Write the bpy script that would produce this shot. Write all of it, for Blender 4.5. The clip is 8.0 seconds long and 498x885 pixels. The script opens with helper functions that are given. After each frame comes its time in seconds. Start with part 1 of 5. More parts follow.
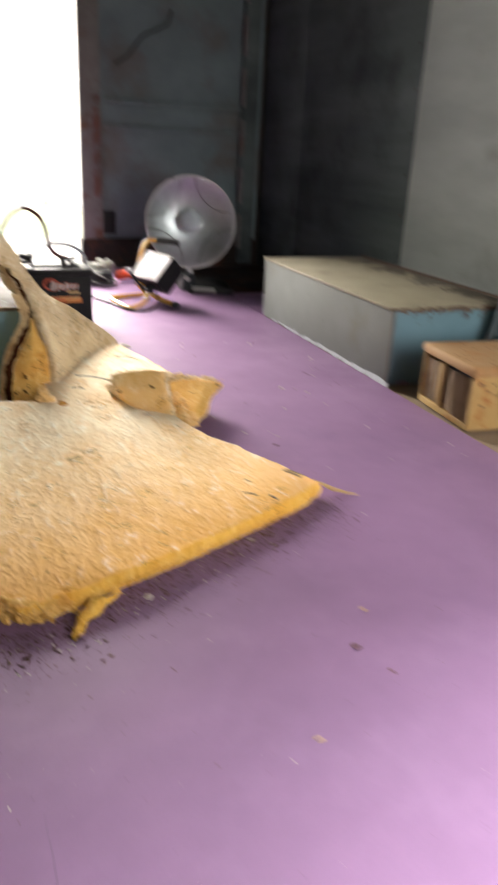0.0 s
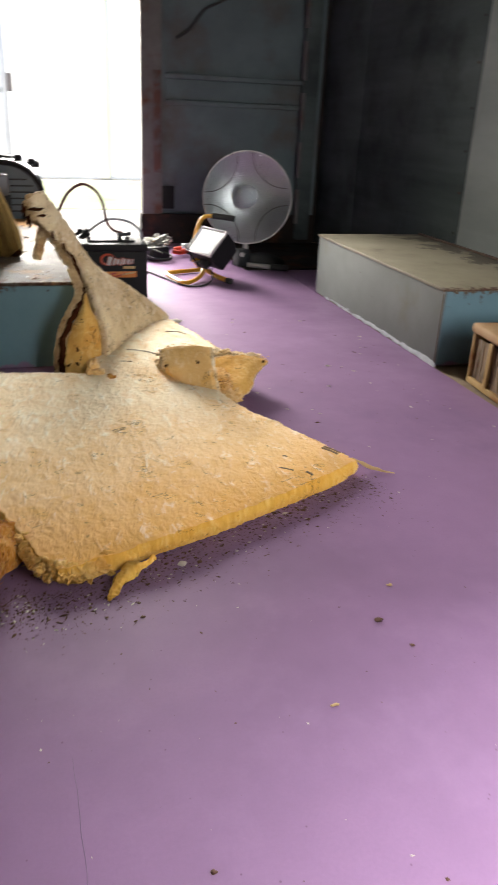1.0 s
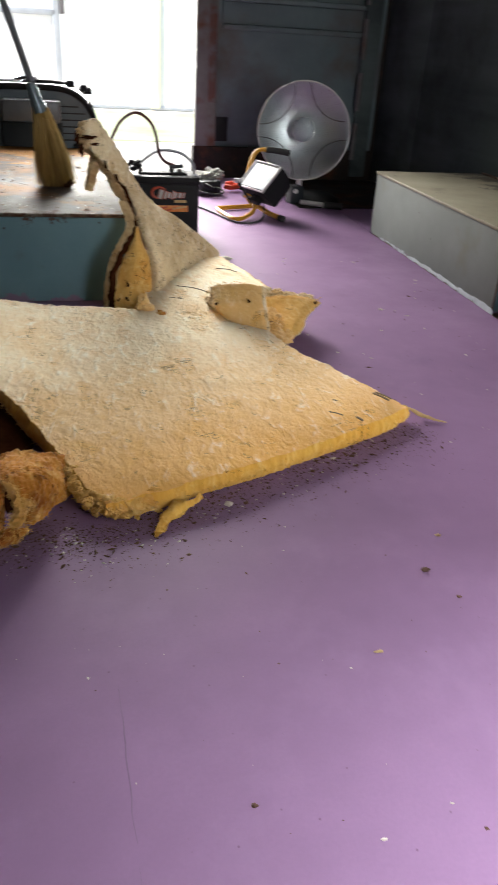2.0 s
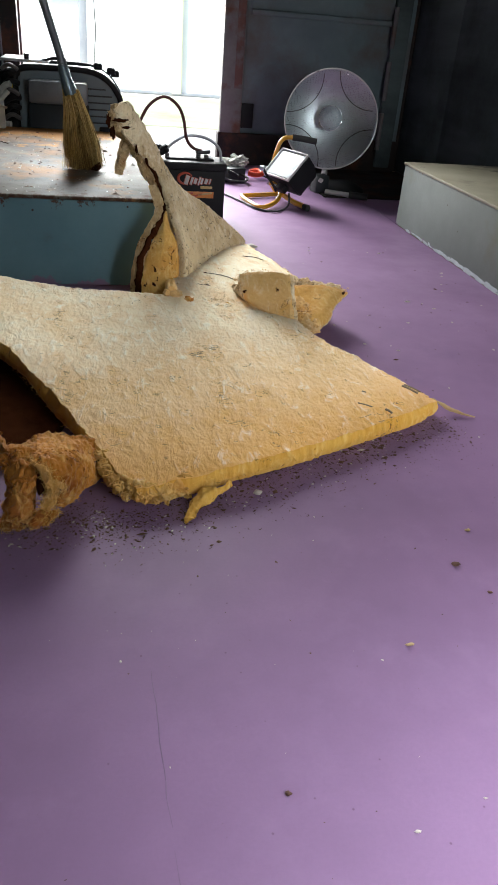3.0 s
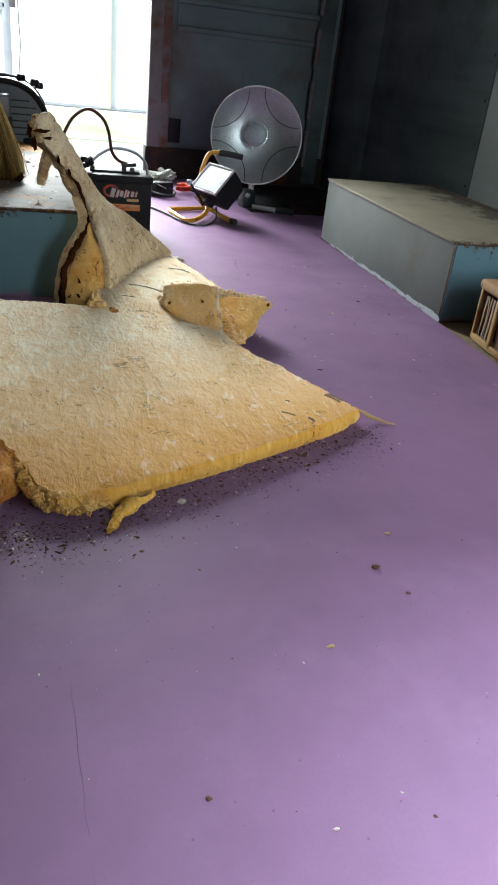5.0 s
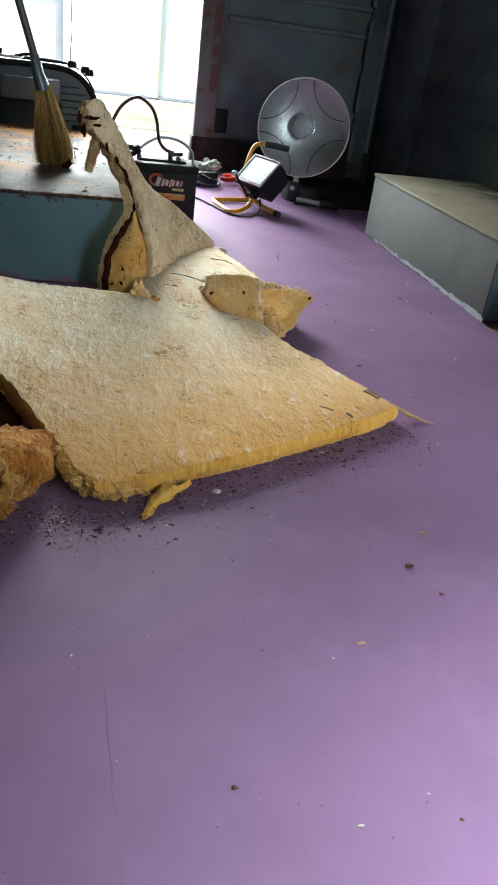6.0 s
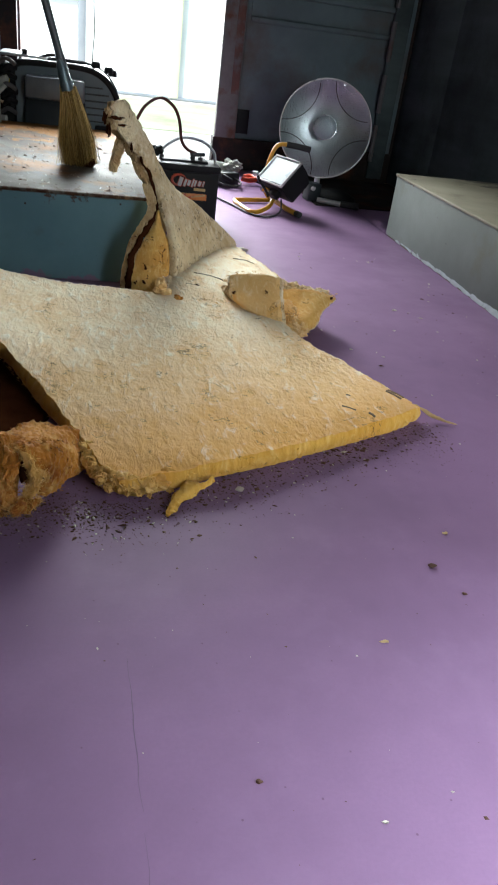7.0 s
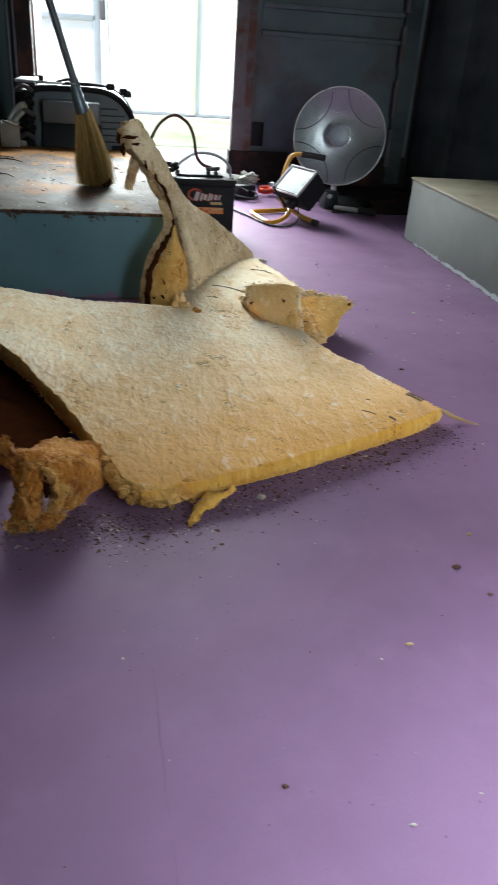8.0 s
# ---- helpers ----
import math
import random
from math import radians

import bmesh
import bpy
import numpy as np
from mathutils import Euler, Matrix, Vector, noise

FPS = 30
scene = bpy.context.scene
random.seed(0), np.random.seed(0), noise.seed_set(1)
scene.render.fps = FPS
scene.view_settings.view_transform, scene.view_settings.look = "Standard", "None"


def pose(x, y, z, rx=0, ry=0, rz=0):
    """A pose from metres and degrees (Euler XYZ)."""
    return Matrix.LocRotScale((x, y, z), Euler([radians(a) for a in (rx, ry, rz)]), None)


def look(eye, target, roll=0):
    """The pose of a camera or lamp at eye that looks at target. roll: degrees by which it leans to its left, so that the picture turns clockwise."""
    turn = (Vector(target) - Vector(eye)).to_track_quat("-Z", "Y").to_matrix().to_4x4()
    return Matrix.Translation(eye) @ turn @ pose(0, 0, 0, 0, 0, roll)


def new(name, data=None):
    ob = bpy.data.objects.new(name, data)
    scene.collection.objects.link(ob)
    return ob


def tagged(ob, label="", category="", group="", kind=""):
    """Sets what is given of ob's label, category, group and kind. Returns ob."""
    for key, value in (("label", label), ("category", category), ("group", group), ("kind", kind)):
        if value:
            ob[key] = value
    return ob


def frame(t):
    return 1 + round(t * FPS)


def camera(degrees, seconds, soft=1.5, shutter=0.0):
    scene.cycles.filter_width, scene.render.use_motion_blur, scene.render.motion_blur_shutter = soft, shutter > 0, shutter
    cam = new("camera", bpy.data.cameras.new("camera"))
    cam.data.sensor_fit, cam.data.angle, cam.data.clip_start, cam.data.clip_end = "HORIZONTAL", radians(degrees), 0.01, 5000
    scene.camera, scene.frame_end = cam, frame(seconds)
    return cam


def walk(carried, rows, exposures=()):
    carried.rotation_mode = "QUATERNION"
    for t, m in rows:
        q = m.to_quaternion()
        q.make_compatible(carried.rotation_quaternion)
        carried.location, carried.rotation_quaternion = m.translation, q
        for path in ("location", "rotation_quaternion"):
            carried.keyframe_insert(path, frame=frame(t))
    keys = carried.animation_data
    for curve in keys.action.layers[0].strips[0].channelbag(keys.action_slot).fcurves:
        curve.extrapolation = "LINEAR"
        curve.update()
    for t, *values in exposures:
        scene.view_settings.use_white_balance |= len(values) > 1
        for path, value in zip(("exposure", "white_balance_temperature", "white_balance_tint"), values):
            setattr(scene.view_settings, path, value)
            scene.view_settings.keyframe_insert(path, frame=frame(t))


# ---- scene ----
cam = camera(37.5, 8.0, shutter=0.8)
PATH = [
    (0, (0.108, 0.21, 0.746), (0.792, 1.934, -0.001), 2.9),
    (0.1, (0.116, 0.179, 0.776), (0.817, 1.879, -0.009), 2.8),
    (0.2, (0.114, 0.183, 0.761), (0.824, 1.882, -0.02), 3.8),
    (0.3, (0.124, 0.167, 0.783), (0.771, 1.88, -0.02), 1.4),
    (0.4, (0.137, 0.178, 0.753), (0.726, 1.898, -0.082), 0.3),
    (0.5, (0.134, 0.154, 0.768), (0.662, 1.905, -0.04), -1.8),
    (0.6, (0.121, 0.156, 0.776), (0.634, 1.925, -0.003), -0.6),
    (0.7, (0.113, 0.158, 0.777), (0.618, 1.903, -0.061), 0.9),
    (0.8, (0.119, 0.159, 0.775), (0.622, 1.904, -0.063), 0.5),
    (1, (0.137, 0.162, 0.762), (0.667, 1.911, -0.052), 2.7),
    (1.2, (0.13, 0.182, 0.75), (0.598, 1.911, -0.138), 3.4),
    (1.3, (0.133, 0.186, 0.746), (0.618, 1.874, -0.209), 4.0),
    (1.5, (0.14, 0.188, 0.743), (0.676, 1.843, -0.245), 4.5),
    (1.7, (0.126, 0.191, 0.742), (0.667, 1.841, -0.25), 5.5),
    (1.8, (0.125, 0.189, 0.744), (0.612, 1.849, -0.259), 4.4),
    (2, (0.124, 0.183, 0.751), (0.537, 1.889, -0.208), 3.6),
    (2.2, (0.12, 0.184, 0.751), (0.508, 1.89, -0.218), 4.2),
    (3.3, (0.082, 0.194, 0.738), (0.48, 1.88, -0.262), 5.4),
    (3.5, (0.094, 0.189, 0.734), (0.542, 1.85, -0.286), 5.0),
    (3.8, (0.1, 0.179, 0.737), (0.606, 1.838, -0.259), 4.9),
    (4, (0.103, 0.177, 0.739), (0.622, 1.844, -0.237), 4.9),
    (4.2, (0.108, 0.182, 0.735), (0.644, 1.841, -0.245), 5.2),
    (5.3, (0.108, 0.174, 0.744), (0.658, 1.86, -0.179), 7.0),
    (5.5, (0.108, 0.173, 0.745), (0.644, 1.865, -0.178), 7.1),
    (5.8, (0.102, 0.176, 0.742), (0.587, 1.866, -0.213), 7.6),
    (6, (0.099, 0.179, 0.738), (0.571, 1.868, -0.224), 7.8),
    (6.2, (0.1, 0.18, 0.735), (0.573, 1.862, -0.238), 7.7),
    (6.5, (0.101, 0.18, 0.733), (0.594, 1.843, -0.263), 8.0),
    (6.8, (0.09, 0.178, 0.734), (0.529, 1.866, -0.244), 7.9),
    (7, (0.084, 0.174, 0.735), (0.514, 1.872, -0.23), 7.7),
    (7.3, (0.091, 0.168, 0.734), (0.505, 1.88, -0.212), 6.2),
    (7.5, (0.097, 0.164, 0.733), (0.508, 1.866, -0.235), 5.5),
    (7.8, (0.101, 0.162, 0.735), (0.49, 1.878, -0.216), 5.1),
    (8, (0.101, 0.161, 0.737), (0.451, 1.887, -0.21), 4.2),
]
walk(cam, [(t, look(eye, target, roll)) for t, eye, target, roll in PATH], exposures=[(0, 1.64, 7100, 12), (0.6, 1.50, 7100, 12), (1.2, 1.32, 6800, 10.5), (2, 1.20, 6650, 9), (3.3, 1.12, 6200, 5.5), (8, 0.99, 6050, 2.5)])

# ---- world, sun, daylight and fill lamps, exposure ----
world = bpy.data.worlds.new("sky")
scene.world = world
world.use_nodes = True
wn = world.node_tree.nodes
sky = wn.new("ShaderNodeTexSky")
sky.sky_type, sky.sun_disc = "NISHITA", False
sky.sun_elevation, sky.sun_rotation = radians(51), radians(-128)
sky.air_density, sky.dust_density = 1.0, 1.0
wn["Background"].inputs["Strength"].default_value = 0.15
world.node_tree.links.new(sky.outputs[0], wn["Background"].inputs["Color"])

sun = new("sun", bpy.data.lights.new("sun", "SUN"))
sun.data.energy, sun.data.angle, sun.data.color = 4.5, radians(6), (1.0, 0.96, 0.9)
sun.matrix_world = look((-9, -7, 14), (0, 0, 0))


def area_lamp(name, where, target, width, height, power, color):
    """An area lamp for light inside the body: doorway daylight or an added fill."""
    lamp = new(name, bpy.data.lights.new(name, "AREA"))
    lamp.data.shape, lamp.data.size, lamp.data.size_y = "RECTANGLE", width, height
    lamp.data.energy, lamp.data.color = power, color
    lamp.matrix_world = look(where, target)
    return lamp


area_lamp("doorway_daylight", (0.20, 6.60, 1.75), (0.45, 1.5, 0.2), 1.3, 2.9, 315, (1.0, 0.985, 0.95))
# Added fill from above; no hatch is known there.
area_lamp("overhead_fill", (1.25, -0.25, 2.27), (1.15, 0.1, 0.0), 0.85, 0.45, 150, (0.95, 0.98, 1.0))
# Added fill from behind on the right; no cab opening is known.
area_lamp("front_fill", (1.60, -0.98, 1.05), (1.45, 1.2, 0.1), 0.6, 1.8, 32, (0.96, 0.98, 1.0))

# ---- materials ----


def tree(name):
    m = bpy.data.materials.new(name)
    m.use_nodes = True
    return m, m.node_tree.nodes, m.node_tree.links


def surface(name, base, other, scale=6.0, rough=0.6, metal=0.0, bump=0.15, grain=60.0, stretch=(1, 1, 1),
            stain=None, specks=None, vary=0.0, coat=0.0, spec=0.5, rough_var=0.15, creep=()):
    """A procedural surface: two tones at a large scale, fine grain, stains (colour, scale, low, high), specks (colour,
    scale, size) and tints, rust among them, that creep in from edges: (colour, scale, axis, where it ends, where it is
    thickest, threshold)."""
    m, n, link = tree(name)
    bsdf = n["Principled BSDF"]
    coords = n.new("ShaderNodeTexCoord")
    mapping = n.new("ShaderNodeMapping")
    mapping.inputs["Scale"].default_value = stretch
    link.new(coords.outputs["Object"], mapping.inputs["Vector"])
    vec = mapping.outputs["Vector"]

    def noise_tex(sc, detail=4.0, roughness=0.6, source=None):
        t = n.new("ShaderNodeTexNoise")
        t.inputs["Scale"].default_value, t.inputs["Detail"].default_value, t.inputs["Roughness"].default_value = sc, detail, roughness
        link.new(source or vec, t.inputs["Vector"])
        return t

    def ramp(source, lo, hi):
        r = n.new("ShaderNodeMapRange")
        r.inputs["From Min"].default_value, r.inputs["From Max"].default_value = lo, hi
        link.new(source, r.inputs["Value"])
        return r.outputs["Result"]

    def mix(fac, a, b, mode="MIX"):
        x = n.new("ShaderNodeMix")
        x.data_type, x.blend_type = "RGBA", mode
        for socket, value in ((x.inputs["Factor"], fac), (x.inputs["A"], a), (x.inputs["B"], b)):
            if isinstance(value, (int, float)):
                socket.default_value = value
            elif isinstance(value, tuple):
                socket.default_value = (*value, 1)
            else:
                link.new(value, socket)
        return x.outputs["Result"]

    large, fine = noise_tex(scale), noise_tex(grain, 6.0, 0.7)
    color = mix(ramp(large.outputs["Fac"], 0.3, 0.7), base, other)
    color = mix(ramp(fine.outputs["Fac"], 0.35, 0.75), color, mix(0.35, color, other), "MIX")
    rough_out = ramp(large.outputs["Fac"], 0.2, 0.8)
    if stain:
        tint, sc, lo, hi = stain
        st = noise_tex(sc, 8.0, 0.65, coords.outputs["Object"])
        color = mix(ramp(st.outputs["Fac"], lo, hi), color, tint)
    if specks:
        tint, sc, size = specks
        v = n.new("ShaderNodeTexVoronoi")
        v.inputs["Scale"].default_value = sc
        link.new(coords.outputs["Object"], v.inputs["Vector"])
        color = mix(ramp(v.outputs["Distance"], size, size * 0.5), color, tint)
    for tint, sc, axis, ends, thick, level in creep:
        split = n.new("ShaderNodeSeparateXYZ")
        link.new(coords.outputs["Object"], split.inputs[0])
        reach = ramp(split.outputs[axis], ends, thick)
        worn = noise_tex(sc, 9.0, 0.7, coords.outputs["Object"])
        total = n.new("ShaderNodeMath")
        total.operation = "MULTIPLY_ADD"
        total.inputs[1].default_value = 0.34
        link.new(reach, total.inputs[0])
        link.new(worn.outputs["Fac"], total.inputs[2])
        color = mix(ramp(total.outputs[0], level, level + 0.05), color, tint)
    if vary:
        info = n.new("ShaderNodeObjectInfo")
        hsv = n.new("ShaderNodeHueSaturation")
        v = n.new("ShaderNodeMapRange")
        v.inputs["To Min"].default_value, v.inputs["To Max"].default_value = 1 - vary, 1 + vary
        link.new(info.outputs["Random"], v.inputs["Value"])
        link.new(v.outputs["Result"], hsv.inputs["Value"])
        link.new(color, hsv.inputs["Color"])
        color = hsv.outputs["Color"]
    link.new(color, bsdf.inputs["Base Color"])
    rr = n.new("ShaderNodeMapRange")
    rr.inputs["To Min"].default_value, rr.inputs["To Max"].default_value = max(0.02, rough - rough_var), min(1, rough + rough_var)
    link.new(rough_out, rr.inputs["Value"])
    link.new(rr.outputs["Result"], bsdf.inputs["Roughness"])
    bsdf.inputs["Metallic"].default_value = metal
    bsdf.inputs["Coat Weight"].default_value = coat
    bsdf.inputs["Specular IOR Level"].default_value = spec
    if bump:
        b = n.new("ShaderNodeBump")
        b.inputs["Strength"].default_value, b.inputs["Distance"].default_value = bump, 0.004
        link.new(fine.outputs["Fac"], b.inputs["Height"])
        link.new(b.outputs["Normal"], bsdf.inputs["Normal"])
    return m


RUST = (0.10, 0.035, 0.015)
DARKRUST = (0.060, 0.030, 0.018)
PURPLE = surface("purple_floor_paint", (0.260, 0.154, 0.278), (0.200, 0.118, 0.217), 2.5, 0.5, 0, 0.06, 180, rough_var=0.12,
                 stain=((0.268, 0.166, 0.292), 5.5, 0.52, 0.9), specks=((0.16, 0.09, 0.16), 26, 0.05), spec=0.13)
BARE = surface("bare_plywood", (0.26, 0.19, 0.12), (0.19, 0.14, 0.09), 5, 0.75, 0, 0.2, 70, (1, 6, 1), stain=((0.1, 0.07, 0.05), 4, 0.55, 0.75))
DARKFLOOR = surface("dark_steel_sill", (0.014, 0.012, 0.012), (0.024, 0.017, 0.015), 7, 0.7, 0.0, 0.3, 60, stain=(RUST, 5, 0.5, 0.75), spec=0.1)
# Blacker than paint: the left wall's shade is put into the colour.
DARKWALL = surface("shaded_black_green_wall", (0.004, 0.0055, 0.0055), (0.006, 0.008, 0.008), 2, 0.95, 0, 0.05, 80, spec=0.0, rough_var=0.03)
WALLMETAL = surface("dull_grey_sheet_metal", (0.225, 0.248, 0.240), (0.145, 0.162, 0.158), 1.1, 0.72, 0.0, 0.05, 90, (0.8, 0.8, 3.5),
                    stain=((0.12, 0.125, 0.115), 4.5, 0.55, 0.78), vary=0.05, rough_var=0.06, spec=0.12)
# Darker than the near sheets: weaker light at the rear is put into this colour.
DARKSHEET = surface("dark_sheet_metal", (0.084, 0.102, 0.102), (0.042, 0.054, 0.055), 1.1, 0.8, 0.0, 0.05, 90, (0.6, 0.6, 5.0),
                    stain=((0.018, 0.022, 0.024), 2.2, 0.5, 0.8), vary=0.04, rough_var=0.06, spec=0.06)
DOORMETAL = surface("blue_grey_door_paint", (0.105, 0.140, 0.150), (0.072, 0.094, 0.102), 3, 0.65, 0.0, 0.1, 60, stain=((0.075, 0.05, 0.04), 2.6, 0.5, 0.78), spec=0.25)
RUSTYRED = surface("rusty_red_steel", (0.14, 0.05, 0.038), (0.08, 0.055, 0.05), 8, 0.8, 0.0, 0.3, 60, stain=((0.11, 0.10, 0.10), 9, 0.48, 0.6), spec=0.2)
EDGESTEEL = surface("scuffed_lilac_grey_steel", (0.15, 0.142, 0.138), (0.10, 0.09, 0.087), 8, 0.75, 0.0, 0.2, 60, stain=((0.10, 0.045, 0.03), 6, 0.52, 0.66), spec=0.2)
STEELGREY = surface("grey_jamb_steel", (0.10, 0.092, 0.095), (0.065, 0.058, 0.058), 6, 0.75, 0.1, 0.15, 70, stain=(RUST, 6, 0.55, 0.75))
# Purple tint towards the bottom, brown along the top edge.
WELLGREY = surface("grey_well_paint", (0.205, 0.222, 0.212), (0.158, 0.172, 0.162), 2.6, 0.8, 0, 0.08, 90, stain=((0.16, 0.15, 0.10), 3.2, 0.56, 0.80), specks=((0.07, 0.05, 0.035), 7, 0.022), spec=0.15,
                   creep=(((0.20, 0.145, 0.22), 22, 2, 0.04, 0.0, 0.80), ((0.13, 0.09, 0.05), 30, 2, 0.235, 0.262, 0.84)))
# Dark rust at the front edge, dark brown towards the wall.
WELLTOP = surface("dusty_well_top", (0.27, 0.238, 0.160), (0.205, 0.180, 0.125), 4, 0.75, 0, 0.12, 80, stain=((0.10, 0.075, 0.045), 3.4, 0.54, 0.74), specks=((0.05, 0.035, 0.02), 12, 0.05),
                  creep=((DARKRUST, 22, 1, 2.40, 2.30, 0.82), ((0.07, 0.055, 0.035), 7, 0, 1.70, 1.96, 0.66)))
# Dark rust towards the top, purple tint towards the bottom.
TEAL = surface("teal_blue_paint", (0.115, 0.205, 0.240), (0.090, 0.165, 0.200), 4, 0.7, 0, 0.08, 80, stain=((0.085, 0.12, 0.13), 7.0, 0.60, 0.80), specks=((0.04, 0.024, 0.015), 14, 0.06), spec=0.2,
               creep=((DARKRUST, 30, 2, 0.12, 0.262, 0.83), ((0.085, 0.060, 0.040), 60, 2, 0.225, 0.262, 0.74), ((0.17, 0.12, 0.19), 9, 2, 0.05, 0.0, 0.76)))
LEFTTOP = surface("scuffed_rusty_steel_top", (0.150, 0.132, 0.112), (0.078, 0.065, 0.054), 6, 0.66, 0.0, 0.25, 70, stain=((0.27, 0.115, 0.030), 3.4, 0.50, 0.70), specks=((0.045, 0.026, 0.015), 26, 0.14), spec=0.12, rough_var=0.15,
                  creep=((DARKRUST, 16, 1, 2.72, 2.56, 0.80), ((0.36, 0.16, 0.035), 5, 1, 3.35, 3.95, 0.66)))
RUSTEDGE = surface("rust_edge", (0.085, 0.038, 0.018), (0.05, 0.024, 0.014), 20, 0.8, 0, 0.4, 90)
HEATERRUST = surface("rusty_tan_enamel", (0.37, 0.24, 0.09), (0.30, 0.19, 0.075), 7, 0.7, 0, 0.15, 70, stain=((0.24, 0.08, 0.02), 9, 0.56, 0.68), specks=((0.10, 0.035, 0.015), 22, 0.09), spec=0.2)
HEATERTOP = surface("rust_eaten_tan_enamel", (0.32, 0.21, 0.115), (0.29, 0.16, 0.07), 9, 0.75, 0, 0.3, 60, stain=((0.30, 0.12, 0.035), 7, 0.50, 0.66), specks=((0.08, 0.03, 0.015), 30, 0.16), spec=0.15)
SLAT = surface("dusty_slat", (0.26, 0.185, 0.11), (0.17, 0.11, 0.065), 12, 0.6, 0.2, 0.2, 80)

def wool_skin(name, cream, tan, pale, fleck, stained=None, relief=0.6, fleck_at=0.63):
    """Matted glass wool: tan stains, long pale fibres, dark flecks, a felted relief; stained is a tint that grows
    towards the front.
    """
    m, n, link = tree(name)
    bsdf = n["Principled BSDF"]
    coords = n.new("ShaderNodeTexCoord")

    def noisy(scale, stretch, detail, rot=0.0, warp=0.0):
        mp = n.new("ShaderNodeMapping")
        mp.inputs["Scale"].default_value = stretch
        mp.inputs["Rotation"].default_value = (0, 0, radians(rot))
        link.new(coords.outputs["Object"], mp.inputs["Vector"])
        t = n.new("ShaderNodeTexNoise")
        t.inputs["Scale"].default_value, t.inputs["Detail"].default_value, t.inputs["Roughness"].default_value = scale, detail, 0.62
        t.inputs["Distortion"].default_value = warp
        link.new(mp.outputs["Vector"], t.inputs["Vector"])
        return t.outputs["Fac"]

    def ramp(source, lo, hi):
        r = n.new("ShaderNodeMapRange")
        r.inputs["From Min"].default_value, r.inputs["From Max"].default_value = lo, hi
        link.new(source, r.inputs["Value"])
        return r.outputs["Result"]

    def mix(fac, a, b):
        x = n.new("ShaderNodeMix")
        x.data_type = "RGBA"
        link.new(fac, x.inputs["Factor"])
        for socket, value in ((x.inputs["A"], a), (x.inputs["B"], b)):
            if isinstance(value, tuple):
                socket.default_value = (*value, 1)
            else:
                link.new(value, socket)
        return x.outputs["Result"]

    broad = noisy(3.2, (1, 1, 1), 6, 0, 0.2)
    mid = noisy(10, (1.2, 0.8, 1), 9, 25, 0.7)
    patch = noisy(30, (1.5, 0.62, 1), 5, -24, 0.5)
    fibre = noisy(80, (1.5, 0.6, 1), 6, 24, 0.6)
    fibre2 = noisy(120, (1.3, 0.7, 1), 7, -38, 0.6)
    dark = noisy(46, (0.9, 1.0, 1), 7, -14, 1.2)
    seam = noisy(15, (0.7, 1.4, 1), 5, 12, 0.8)
    c = mix(ramp(broad, 0.40, 0.72), cream, tan)
    c = mix(ramp(mid, 0.47, 0.66), c, tan)
    if stained:
        dot = n.new("ShaderNodeVectorMath")
        dot.operation = "DOT_PRODUCT"
        dot.inputs[1].default_value = (-0.43, 0.9, 0)
        link.new(coords.outputs["Object"], dot.inputs[0])
        near = n.new("ShaderNodeMath")
        near.operation = "MULTIPLY_ADD"
        near.inputs[1].default_value = 0.45
        link.new(broad, near.inputs[0])
        link.new(dot.outputs["Value"], near.inputs[2])
    c = mix(ramp(patch, 0.52, 0.76), c, pale)
    c = mix(ramp(fibre, 0.60, 0.82), c, pale)
    c = mix(ramp(fibre2, 0.55, 0.85), c, tan)
    # Shifts the colour to the front tint, strongest at the front edge.
    if stained:
        front_mix = ramp(near.outputs[0], 1.86, 1.24)
        front_mix.node.inputs["To Max"].default_value = 0.92
        c = mix(front_mix, c, stained)
        c = mix(ramp(patch, 0.58, 0.84), c, pale)
    # Dark flecks: specks, and the shade of small pits put into colour.
    c = mix(ramp(dark, fleck_at, fleck_at + 0.11), c, fleck)
    off = n.new("ShaderNodeMath")
    off.operation = "SUBTRACT"
    off.inputs[1].default_value = 0.5
    link.new(seam, off.inputs[0])
    line = n.new("ShaderNodeMath")
    line.operation = "ABSOLUTE"
    link.new(off.outputs[0], line.inputs[0])
    crack = n.new("ShaderNodeMath")
    crack.operation = "MULTIPLY"
    link.new(ramp(line.outputs[0], 0.011, 0.004), crack.inputs[0])
    link.new(ramp(mid, 0.57, 0.62), crack.inputs[1])
    c = mix(crack.outputs[0], c, fleck)
    link.new(c, bsdf.inputs["Base Color"])
    bsdf.inputs["Roughness"].default_value = 0.95
    bsdf.inputs["Specular IOR Level"].default_value = 0.1
    bsdf.inputs["Sheen Weight"].default_value, bsdf.inputs["Sheen Roughness"].default_value = 0.22, 0.45
    bsdf.inputs["Sheen Tint"].default_value = (1.0, 0.93, 0.80, 1)
    add = n.new("ShaderNodeMath")
    add.operation = "MULTIPLY_ADD"
    add.inputs[1].default_value = 0.28
    link.new(fibre, add.inputs[0])
    link.new(patch, add.inputs[2])
    bump = n.new("ShaderNodeBump")
    bump.inputs["Strength"].default_value, bump.inputs["Distance"].default_value = relief, 0.007
    link.new(add.outputs[0], bump.inputs["Height"])
    link.new(bump.outputs["Normal"], bsdf.inputs["Normal"])
    return m


SKIN = wool_skin("dusty_insulation_skin", (0.94, 0.84, 0.63), (0.81, 0.58, 0.31), (0.97, 0.92, 0.78), (0.15, 0.095, 0.045), (0.75, 0.37, 0.06), 1.2, 0.63)
